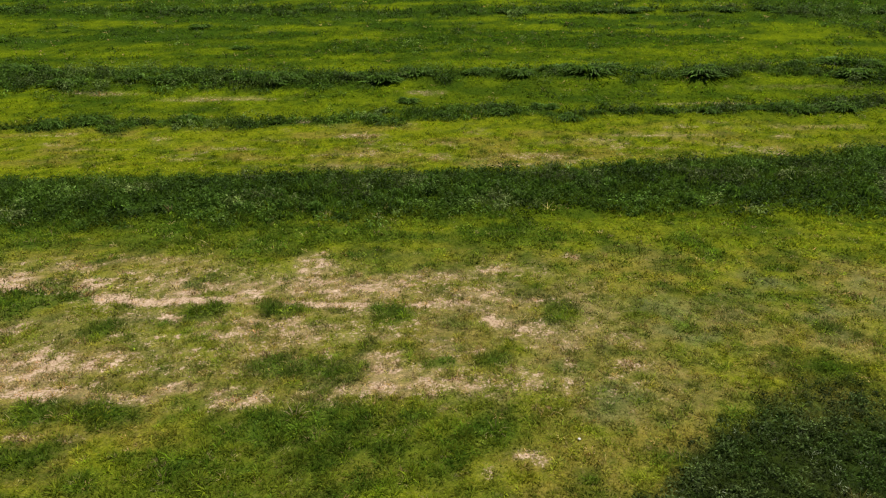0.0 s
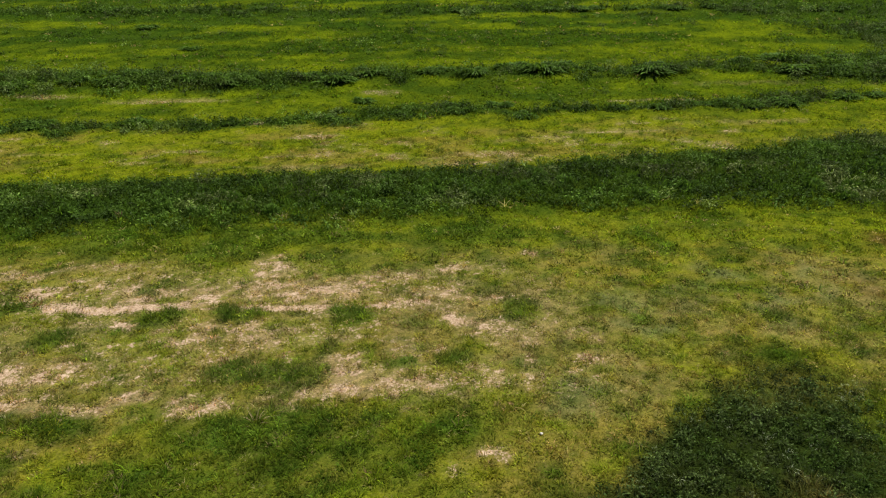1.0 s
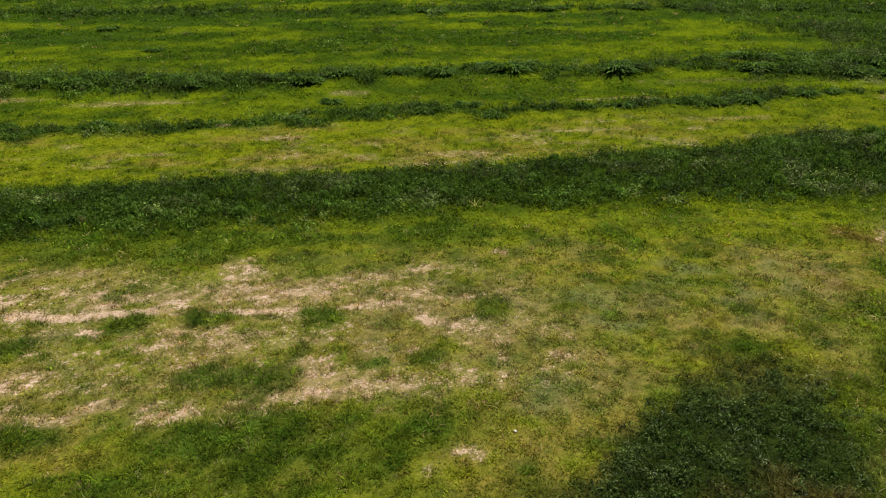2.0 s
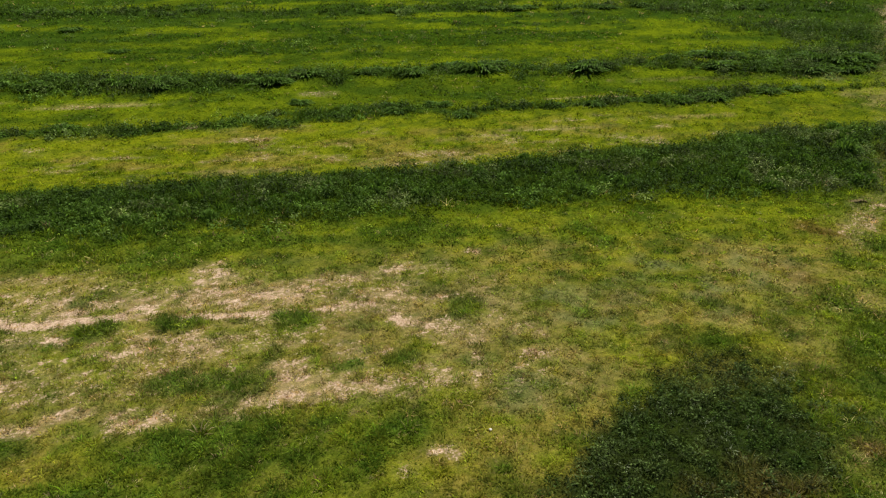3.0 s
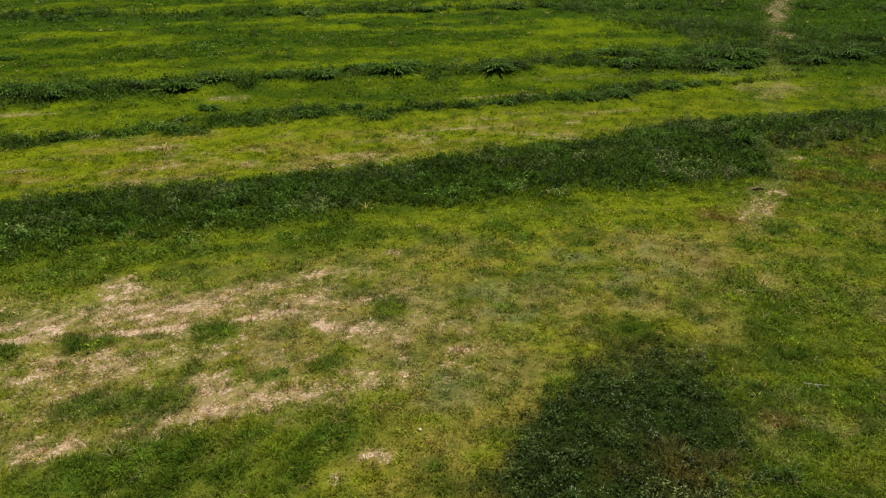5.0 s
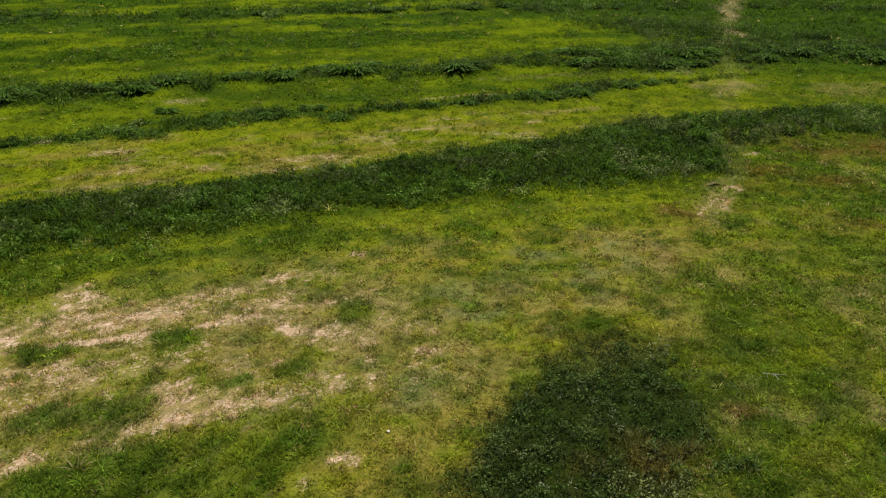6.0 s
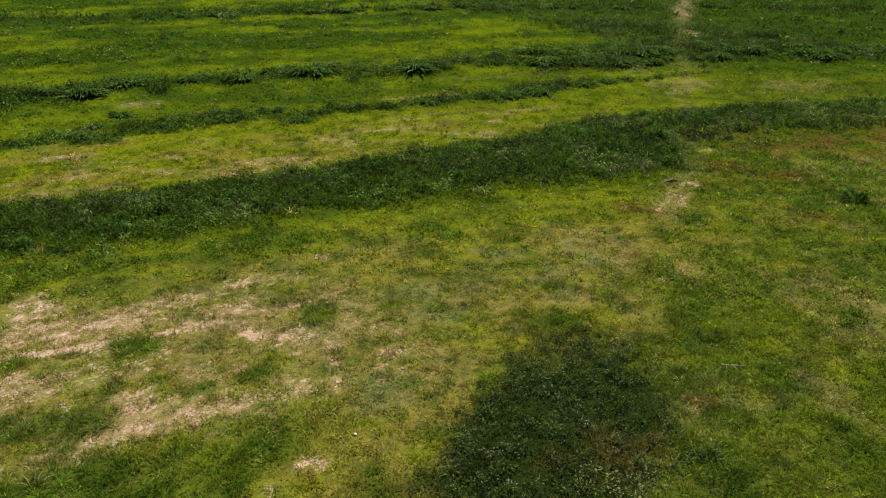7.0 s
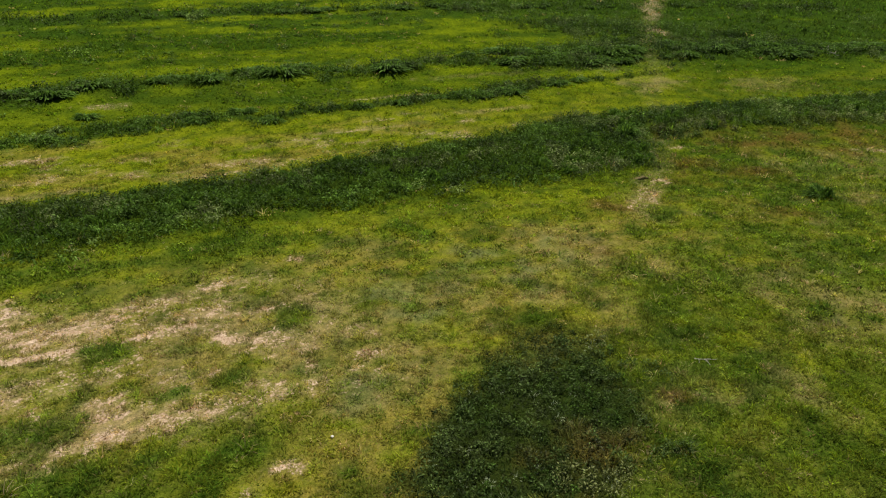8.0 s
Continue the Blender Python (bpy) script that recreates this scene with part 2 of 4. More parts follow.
def masks(x, y):
    """What grows at a place: strips of tall grass, dark weeds, lusher tufts, worn ground, dry grass and yellowing, each 0 to 1."""
    s1 = strip(x, y, STRIP_1, 1.9, 0.25, 2.0, 11)
    s2 = strip(x, y, STRIP_2, 0.6, 0.5, 1.6, 12) * ease(fbm(x * 0.16, y * 0.3, 31), 0.30, 0.46)
    s3 = strip(x, y, STRIP_3, 1.2, 0.8, 2.6, 13) * np.maximum(ease(fbm(x * 0.15, y * 0.28, 32), 0.26, 0.44), ease(x, 42, 50))
    s4 = strip(x, y, STRIP_4, 0.8, 0.7, 2.4, 14) * ease(fbm(x * 0.12, y * 0.3, 33), 0.22, 0.42)
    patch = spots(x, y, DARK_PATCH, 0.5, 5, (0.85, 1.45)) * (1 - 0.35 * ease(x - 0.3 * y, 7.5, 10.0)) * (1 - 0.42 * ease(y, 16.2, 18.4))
    lush = np.maximum(spots(x, y, LUSH_NEAR, 0.6, 6, (0.6, 1.35)) * 0.92, spots(x, y, LUSH_FRONT, 0.6, 4, (0.5, 1.4)) * 0.85)
    lush = np.maximum(lush, spots(x, y, LUSH_EAST, 0.8, 8, (0.4, 1.4)) * 0.85)
    sunny = np.maximum(spots(x, y, YELLOW_EAST, 0.9, 18, (0.2, 1.5)) * 0.5, spots(x, y, YELLOW_FAR, 0.9, 19, (0.4, 1.5)))
    # the back slope: streaks of darker growth along the contour
    back = ease(y, 68, 74) * ease(fbm(x * 0.11, y * 0.36, 41, 4), 0.46, 0.56) * 0.9
    back = np.maximum(back, spots(x, y, DARK_FAR, 0.9, 20, (0.5, 1.4))) * (1 - 0.9 * sunny)
    back = np.maximum(back, ease(y, 56, 59) * (1 - ease(y, 62, 64)) * ease(fbm(x * 0.1, y * 0.4, 42), 0.5, 0.68) * 0.6)
    back = np.maximum(back, ease(x + 0.5 * y, 78, 98) * ease(y + 0.15 * x, 68, 74) * (0.45 + 0.5 * ease(fbm(x * 0.12, y * 0.3, 40, 4), 0.36, 0.6)))
    lush = np.maximum(lush, back)
    east = ease(x - 0.9 * y + (fbm(x * 0.28, y * 0.28, 83, 4) - 0.5) * 11 * ease(y, 17, 23) + 3.0 * (1 - ease(y, 16, 20)), -3.0, 2.5) * ease(x, 8, 11) * (1 - ease(y, 31, 37))
    lush = np.maximum(lush, east * ease(fbm(x * 0.35, y * 0.35, 43), 0.34, 0.62) * (0.5 + 0.2 * ease(y, 14, 20)))
    lush = np.maximum(lush, east * 0.2 * ease(y, 19, 23))
    lush = np.maximum(lush, east * 0.4 * (1 - ease(y, 16.5, 20)) * ease(fbm(x * 0.5, y * 0.5, 86), 0.28, 0.5))
    lush = np.maximum(lush, ease(x, 27, 31) * ease(y, 24, 27) * (1 - ease(y, 38, 41)) * ease(fbm(x * 0.42, y * 0.5, 84, 4), 0.42, 0.56) * 0.9)
    foot = ease(y, 28, 32) * (1 - ease(y, 35, 38)) * ease(fbm(x * 0.3, y * 0.5, 44), 0.35, 0.6)
    lush = np.maximum(lush, foot * 0.75 * (1 - 0.5 * ease(x, 3, 10)))
    near = (1 - ease(y, 17, 20)) * ease(fbm(x * 0.4, y * 0.6, 45), 0.44, 0.62) * (1 - ease(x, 1, 6))
    lush = np.maximum(lush, near * 0.4)
    leafy = spots(x, y, LUSH_HERB, 0.7, 22, (0.3, 1.6))
    lush = np.maximum(lush * (1 - 0.75 * sunny), leafy * 0.62)
    track = np.interp(x, (-60, -18.5, -14.3, -10.2, -4.1, 1.5, 9), (29, 26.1, 25.1, 24.7, 24.6, 24.75, 25.2))
    line = (1 - ease(np.abs(y - track - (fbm(x * 0.7, y * 0 + 3, 51) - 0.5) * 0.5), 0.13, 0.38)) * (1 - 0.75 * ease(x, -2, 2)) * (1 - ease(x, 4, 7))
    bare = np.maximum(spots(x, y, BARE_WEST, 0.8, 7, (0.5, 1.5)), spots(x, y, BARE_EAST, 0.8, 9, (0.4, 1.5)) * 0.9)
    bare = np.maximum(bare, spots(x, y, BARE_SMALL, 0.7, 21, (0.4, 1.5)) * 0.64)
    dryzone = ease(y, 16.5, 19) * (1 - ease(y, 26, 31)) * (1 - ease(x, 3, 10))
    bare = np.maximum(bare, dryzone * ease(fbm(x * 0.45, y * 0.9, 52, 4), 0.55, 0.78))
    around = bare
    crumbs = dryzone * ease(fbm(x * 1.6, y * 2.2, 60, 3), 0.60, 0.78) * ease(fbm(x * 0.25, y * 0.5, 64), 0.35, 0.6)
    bare = np.maximum(np.maximum(bare * (0.06 + 0.86 * ease(fbm(x * 2.6, y * 3.6, 53, 4), 0.32, 0.66)), np.maximum(crumbs * 0.75, dryzone * 0.28 * ease(fbm(x * 0.5, y * 0.9, 65, 3), 0.30, 0.62))), line * 1.5 * ease(fbm(x * 0.5, y, 54), 0.2, 0.5))
    path = worn(x, y)
    rank = ease(x + 0.5 * y, 80, 92) * ease(y + 0.15 * x, 66, 70) * ease(fbm(x * 0.1, y * 0.32, 39, 4), 0.30, 0.52) * 0.95
    s3 = np.maximum(s3, rank)
    s1, s2, s3, s4 = (s * (1 - np.clip(path * 1.1, 0, 1)) for s in (s1, s2, s3, s4))
    tall = np.maximum(np.maximum(s1, s2), np.maximum(s3, s4))
    lush = np.maximum(lush, ease(x, 46, 58) * ease(y + 0.15 * x, 54, 58) * (0.35 + 0.5 * ease(fbm(x * 0.14, y * 0.3, 85, 4), 0.38, 0.56)))
    lush = np.maximum(lush, ease(fbm(x * 1.5, y * 1.7, 75, 2), 0.56, 0.74) * 0.55 * (1 - 0.85 * np.clip(bare, 0, 1)))
    bare = bare * (1 - np.maximum(np.maximum(tall, patch), lush * 0.8))
    flat = ease(y, 42, 44) * (1 - ease(y, 51, 54)) * (1 - ease(x, 26, 36))
    bare = np.maximum(bare, flat * ease(fbm(x * 0.4, y * 0.9, 36, 4), 0.56, 0.76) * 0.32 * (1 - tall))
    bare = np.maximum(bare, spots(x, y, BARE_FAR, 0.8, 17, (0.3, 1.4)) * 0.38)
    bare = np.maximum(bare, path * (0.2 + 0.8 * fbm(x * 0.9, y * 0.9, 59)))
    rust = spots(x, y, RUSTY, 0.9, 15, (0.1, 1.8)) * (0.25 + 0.75 * ease(fbm(x * 0.6, y * 0.6, 56, 4), 0.3, 0.62)) * (1 - 0.8 * tall) * (1 - 0.5 * patch)
    dry = np.maximum(spots(x, y, DRY_GRASS, 0.9, 10) * 0.40, dryzone * np.clip(0.20 + 0.72 * ease(around, 0.08, 0.65), 0, 1))
    middle = ease(x, 1, 7) * (1 - ease(x - 0.9 * y, -2, 2)) * ease(y, 13, 18) * (1 - ease(y, 29, 34))
    dry = np.maximum(dry, middle * ease(fbm(x * 0.22, y * 0.3, 55, 4), 0.34, 0.66) * 0.30)
    dry = np.maximum(dry, east * ease(fbm(x * 0.28, y * 0.28, 46), 0.52, 0.72) * 0.55)
    dry = dry * (1 - 0.8 * leafy) * ease(fbm(x * 0.8, y * 1.1, 47, 4), 0.25, 0.65) * (1 - np.maximum(tall, lush)) * (1 - patch)
    olive = (1 - 0.8 * ease(y, 27, 33)) * (1 - ease(y, 33, 36)) * (0.25 + 0.6 * ease(fbm(x * 0.33, y * 0.4, 50, 4), 0.36, 0.64)) * (1 - 0.15 * east)
    olive = np.maximum(olive, ease(y, 42, 44) * (1 - ease(y, 50, 54)) * ease(fbm(x * 0.3, y * 0.6, 38, 4), 0.44, 0.64) * 0.8 * (1 - 0.7 * ease(x, 14, 30)))
    hay = ease(x, 1.5, 3.5) * (1 - ease(x - 0.2 * y, 3.8, 5.5)) * (1 - ease(y, 19, 24)) * (0.35 + 0.65 * ease(fbm(x * 0.9, y * 1.1, 88, 3), 0.3, 0.6))
    olive = np.maximum(olive, hay * 0.9)
    grey = spots(x, y, GREYISH, 0.9, 16, (0.2, 1.5)) * ease(fbm(x * 0.7, y * 0.9, 37, 4), 0.3, 0.6) * (1 - tall)
    yellow = 0.30 - 0.26 * ease(x, 36, 50) + 0.75 * (ease(y, 39, 43) * (1 - ease(y, 52, 56)) * (1 - 0.75 * ease(x, 12, 36)))
    yellow = np.where(y > 57 - 0.1 * np.clip(x - 20, 0, 80), 0.16 + 0.74 * ease(fbm(x * 0.06, y * 0.22, 48, 4), 0.42, 0.64), yellow)
    yellow = np.maximum(yellow, 0.75 * ease(y, 25, 29) * (1 - ease(y, 34, 37)) * ease(x, 3, 9))
    yellow = np.maximum(yellow, sunny * 0.85)
    yellow = yellow * (1 - 0.5 * east) * (1 - 0.25 * ease(y, 57, 64))
    yellow = np.clip(yellow * (0.6 + 0.8 * fbm(x * 0.5, y * 0.8, 49)), 0, 1)
    far = ease(y, 50, 60)
    mottle = ((1 - far) * fbm(x * 0.75, y * 0.95, 81, 3) + far * fbm(x * 0.26, y * 0.5, 82, 4) - 0.5) * (1 - tall) * (1 - patch) * (1 - np.clip(bare, 0, 1)) * (1 - 0.5 * dry) * (1 - 0.6 * hay) * (1 - 0.1 * rust) * (1 - 0.5 * flat)
    herb = np.maximum(ease(x - 0.62 * y, -1.5, 2.0) * (1 - ease(y, 22, 30)), np.maximum(0.45 * lush, 0.25 * (1 - ease(y, 20, 26))))
    herb = np.maximum(herb, leafy) * (0.3 + 0.7 * ease(fbm(x * 0.8, y * 0.8, 87), 0.35, 0.6))
    return dict(back=back, herb=herb, leafy=leafy * (1 - patch) * (1 - tall), s1=s1, s2=s2, s3=s3, s4=s4, patch=patch, tall=tall, lush=lush, bare=bare, dry=dry, yellow=yellow, rust=rust, olive=olive, grey=grey, mottle=mottle)


GREEN, YELLOW = np.array((0.084, 0.127, 0.008)), np.array((0.192, 0.226, 0.009))
LUSH, WEED, STRAW = np.array((0.044, 0.089, 0.009)), np.array((0.033, 0.058, 0.012)), np.array((0.37, 0.278, 0.145))
OLIVE = np.array((0.240, 0.200, 0.038))
GREY = np.array((0.165, 0.182, 0.072))
BRIGHT = np.array((0.172, 0.226, 0.007))
FRESH = np.array((0.078, 0.130, 0.015))
# pale blade colour that paints the glints on the patch's leaves
GLINT = np.array((0.27, 0.31, 0.19))
DEAD = np.array((0.25, 0.165, 0.08))
RUST = np.array((0.134, 0.094, 0.023))


def leaf_colour(x, y, m):
    """The colour of what grows at a place."""
    def over(c, k, to):
        return c + (to - c) * k[:, None]
    c = np.repeat(GREEN[None], len(x), 0)
    sunlit = YELLOW + (BRIGHT - YELLOW) * ease(y, 50, 62)[:, None]
    c = over(c, m["yellow"], sunlit)
    c = over(c, m["olive"], OLIVE)
    c = over(c, np.clip(m["mottle"] * 3.6 - 0.06, 0, 0.6), sunlit * 1.05)
    c = over(c, np.clip(m["lush"], 0, 1), FRESH + (LUSH - FRESH) * ease(y, 31, 37)[:, None])
    c = over(c, np.clip(-m["mottle"] * 4.2 - 0.08, 0, 0.7), LUSH * 0.9)
    c = over(c, np.clip(m["tall"] * 0.95, 0, 1), WEED * 0.45 + LUSH * 0.54)
    c = over(c, m["leafy"] * 0.75, WEED * 0.6 + FRESH * 0.42)
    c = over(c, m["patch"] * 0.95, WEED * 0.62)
    c = over(c, m["rust"] * 0.95, RUST)
    c = over(c, np.clip(m["dry"] + m["bare"] * 0.6, 0, 0.9), STRAW)
    c = over(c, m["grey"] * 0.8 * (1 - np.clip(m["bare"], 0, 1)), GREY)
    return c


def land(x, y):
    """Height of the ground: a flat that rises gently past the first terrace, with low terrace banks and small lumps."""
    d = y + 0.12 * x
    z = 1.05 * (np.logaddexp(0, (d - 45) / 7) - np.logaddexp(0, (d - 190) / 7))
    for table, tall in ((STRIP_1, 0.25), (STRIP_3, 0.35)):
        mid = (np.interp(x, table[:, 0], table[:, 1]) + np.interp(x, table[:, 0], table[:, 2])) / 2
        z = z + tall * np.exp(-((y - mid) / 3.0) ** 2)
    fade = 1 - ease(np.hypot(x - 20, y - 40), 110, 200)
    return z + fade * ((fbm(x * 0.35, y * 0.35, 61) - 0.5) * 0.22 + (fbm(x * 1.7, y * 1.7, 62) - 0.5) * 0.10)


# ---------------------------------------------------------------- materials
def material(name):
    mat = bpy.data.materials.new(name)
    mat.use_nodes = True
    nodes, links = mat.node_tree.nodes, mat.node_tree.links
    return mat, nodes, links, nodes["Principled BSDF"], nodes["Material Output"]


def mixed(nodes, links, kind, fac, a, b):
    n = nodes.new("ShaderNodeMix")
    n.data_type, n.blend_type = "RGBA", kind
    for sock, v in ((n.inputs["Factor"], fac), (n.inputs["A"], a), (n.inputs["B"], b)):
        if isinstance(v, (float, int, tuple)):
            sock.default_value = v
        else:
            links.new(v, sock)
    return n.outputs["Result"]


def ramp(nodes, links, source, lo, hi):
    n = nodes.new("ShaderNodeMapRange")
    n.inputs["From Min"].default_value, n.inputs["From Max"].default_value = lo, hi
    links.new(source, n.inputs["Value"])
    return n.outputs["Result"]


def grain(nodes, links, vec, scale, detail=4.0, rough=0.6):
    n = nodes.new("ShaderNodeTexNoise")
    n.inputs["Scale"].default_value, n.inputs["Detail"].default_value, n.inputs["Roughness"].default_value = scale, detail, rough
    links.new(vec, n.inputs["Vector"])
    return n.outputs["Fac"]


def pasture_material():
    """Soil and thatch between the blades; what grows gives the colour of the litter."""
    mat, nodes, links, bsdf, out = material("pasture_ground")
    vec = nodes.new("ShaderNodeTexCoord").outputs["Object"]
    tint, bare = nodes.new("ShaderNodeAttribute"), nodes.new("ShaderNodeAttribute")
    tint.attribute_name, bare.attribute_name = "tint", "bare"
    fine, mid = grain(nodes, links, vec, 9.0, 5, 0.7), grain(nodes, links, vec, 2.6, 4)
    soil = mixed(nodes, links, "MIX", ramp(nodes, links, mid, 0.35, 0.68), (0.38, 0.265, 0.17, 1), (0.64, 0.485, 0.35, 1))
    soil = mixed(nodes, links, "MIX", ramp(nodes, links, grain(nodes, links, vec, 13.0, 6, 0.8), 0.46, 0.64), soil, (0.17, 0.10, 0.050, 1))
    # turf: the colour of what grows, blade by blade, with brown thatch showing here and there
    fleece = mixed(nodes, links, "MIX", ramp(nodes, links, grain(nodes, links, vec, 20.0, 6, 0.8), 0.34, 0.68), (0.30, 0.30, 0.26, 1), (1.22, 1.22, 1.15, 1))
    turf = mixed(nodes, links, "MULTIPLY", 1.0, tint.outputs["Color"], fleece)
    tuft = mixed(nodes, links, "MIX", ramp(nodes, links, grain(nodes, links, vec, 4.2, 4, 0.65), 0.36, 0.62), (0.62, 0.68, 0.6, 1), (1.16, 1.12, 1.1, 1))
    turf = mixed(nodes, links, "MULTIPLY", 1.0, turf, tuft)
    thatch = nodes.new("ShaderNodeMath")
    thatch.operation = "MULTIPLY"
    links.new(ramp(nodes, links, grain(nodes, links, vec, 7.0, 5, 0.7), 0.52, 0.72), thatch.inputs[0])
    cover = nodes.new("ShaderNodeAttribute")
    cover.attribute_name = "cover"
    links.new(cover.outputs["Fac"], thatch.inputs[1])
    sward = mixed(nodes, links, "MIX", thatch.outputs[0], turf, mixed(nodes, links, "MIX", fine, (0.09, 0.065, 0.022, 1), (0.30, 0.235, 0.10, 1)))
    edge = nodes.new("ShaderNodeMath")
    edge.operation = "ADD"
    links.new(bare.outputs["Fac"], edge.inputs[0])
    n = nodes.new("ShaderNodeMath")
    n.operation = "MULTIPLY_ADD"
    blend = nodes.new("ShaderNodeMath")
    blend.operation = "MULTIPLY_ADD"
    links.new(grain(nodes, links, vec, 3.6, 5, 0.75), blend.inputs[0])
    blend.inputs[1].default_value = 0.9
    links.new(fine, blend.inputs[2])
    links.new(blend.outputs[0], n.inputs[0])
    n.inputs[1].default_value, n.inputs[2].default_value = 2.9, -2.9
    links.new(n.outputs[0], edge.inputs[1])
    gate = nodes.new("ShaderNodeMath")
    gate.operation = "MULTIPLY"
    links.new(ramp(nodes, links, edge.outputs[0], 0.22, 0.58), gate.inputs[0])
    links.new(ramp(nodes, links, bare.outputs["Fac"], 0.03, 0.22), gate.inputs[1])
    col = mixed(nodes, links, "MIX", gate.outputs[0], sward, soil)
    links.new(col, bsdf.inputs["Base Color"])
    bsdf.inputs["Roughness"].default_value = 1.0
    bsdf.inputs["Specular IOR Level"].default_value = 0.0
    bump = nodes.new("ShaderNodeBump")
    bump.inputs["Strength"].default_value, bump.inputs["Distance"].default_value = 0.7, 0.05
    links.new(fine, bump.inputs["Height"])
    links.new(bump.outputs[0], bsdf.inputs["Normal"])
    return mat


def leaf_material(name, through_light=0.52, sheen=0.0, rough=0.7):
    """Leaves with the colour of their kind, letting some light through."""
    mat, nodes, links, bsdf, out = material(name)
    tint = nodes.new("ShaderNodeAttribute")
    tint.attribute_name = "tint"
    island = nodes.new("ShaderNodeNewGeometry").outputs["Random Per Island"]
    hsv = nodes.new("ShaderNodeHueSaturation")
    links.new(tint.outputs["Color"], hsv.inputs["Color"])
    v = nodes.new("ShaderNodeMapRange")
    v.inputs["To Min"].default_value, v.inputs["To Max"].default_value = 0.75, 1.80
    links.new(island, v.inputs["Value"])
    links.new(v.outputs["Result"], hsv.inputs["Value"])
    links.new(hsv.outputs[0], bsdf.inputs["Base Color"])
    bsdf.inputs["Roughness"].default_value = rough
    bsdf.inputs["Specular IOR Level"].default_value = sheen
    trans, mix = nodes.new("ShaderNodeBsdfTranslucent"), nodes.new("ShaderNodeMixShader")
    links.new(mixed(nodes, links, "MULTIPLY", 1.0, hsv.outputs[0], (1.35, 1.35, 0.85, 1)), trans.inputs["Color"])
    mix.inputs[0].default_value = through_light
    links.new(bsdf.outputs[0], mix.inputs[1])
    links.new(trans.outputs[0], mix.inputs[2])
    links.new(mix.outputs[0], out.inputs["Surface"])
    return mat


GROUND, GRASS = pasture_material(), leaf_material("grass_blades")
WEEDS = leaf_material("weed_leaves", 0.24, 0.06, 0.5)
CLUMP_LEAF = leaf_material("clump_leaves", 0.40, 0.06, 0.55)


def stone_material():
    mat, nodes, links, bsdf, out = material("pale_stone")
    vec = nodes.new("ShaderNodeTexCoord").outputs["Object"]
    col = mixed(nodes, links, "MIX", grain(nodes, links, vec, 20.0), (0.45, 0.42, 0.36, 1), (0.78, 0.75, 0.68, 1))
    links.new(col, bsdf.inputs["Base Color"])
    bsdf.inputs["Roughness"].default_value = 0.9
    return mat


STONE = stone_material()


def soil_material():
    mat, nodes, links, bsdf, out = material("bare_earth")
    vec = nodes.new("ShaderNodeTexCoord").outputs["Object"]
    links.new(mixed(nodes, links, "MIX", ramp(nodes, links, grain(nodes, links, vec, 8.0, 6, 0.75), 0.35, 0.65), (0.07, 0.055, 0.025, 1), (0.20, 0.16, 0.08, 1)), bsdf.inputs["Base Color"])
    bsdf.inputs["Roughness"].default_value, bsdf.inputs["Specular IOR Level"].default_value = 1.0, 0.0
    return mat


SOIL = soil_material()

# ---------------------------------------------------------------- the ground: one sheet to the horizon


def spread(lo, hi, mid, unit, step):
    """Grid lines, close together round mid and wider apart away from it."""
    u = np.arange(np.arcsinh((lo - mid) / unit), np.arcsinh((hi - mid) / unit), step)
    inner = mid + unit * np.sinh(u)
    out = np.geomspace(1, 40, 14)[1:] * 70
    return np.concatenate([(inner[0] - out)[::-1], inner, inner[-1] + out])


def build_ground():
    gx, gy = spread(-75, 130, 8, 26, 0.0115), spread(-24, 125, 20, 26, 0.0115)
    x, y = (a.ravel() for a in np.meshgrid(gx, gy))
    m = masks(x, y)
    nx, ny = len(gx), len(gy)
    me = bpy.data.meshes.new("ground")
    me.vertices.add(len(x))
    me.vertices.foreach_set("co", np.stack([x, y, land(x, y)], 1).ravel())
    i, j = (a.ravel() for a in np.meshgrid(np.arange(nx - 1), np.arange(ny - 1)))
    k = j * nx + i
    loops = np.stack([k, k + 1, k + 1 + nx, k + nx], 1).ravel()
    me.loops.add(len(loops))
    me.loops.foreach_set("vertex_index", loops.astype(np.int32))
    me.polygons.add(len(k))
    me.polygons.foreach_set("loop_start", (np.arange(len(k)) * 4).astype(np.int32))
    me.polygons.foreach_set("use_smooth", np.ones(len(k), bool))
    me.update(calc_edges=True)
    tint = me.attributes.new("tint", "FLOAT_COLOR", "POINT")
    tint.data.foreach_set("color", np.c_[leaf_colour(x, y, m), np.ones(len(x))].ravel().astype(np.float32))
    me.attributes.new("bare", "FLOAT", "POINT").data.foreach_set("value", m["bare"].astype(np.float32))
    cover = np.clip((0.12 + 0.75 * m["dry"] + 0.45 * m["olive"]) * (1 - m["patch"]) * (1 - m["tall"]) * (1 - ease(y, 46, 58)), 0, 0.9)
    me.attributes.new("cover", "FLOAT", "POINT").data.foreach_set("value", cover.astype(np.float32))
    me.materials.append(GROUND)
    return tagged(new("ground", me), "pasture soil with thatch, worn sandy patches and low terrace banks", "ground", kind="structure")


build_ground()

# ---------------------------------------------------------------- grass


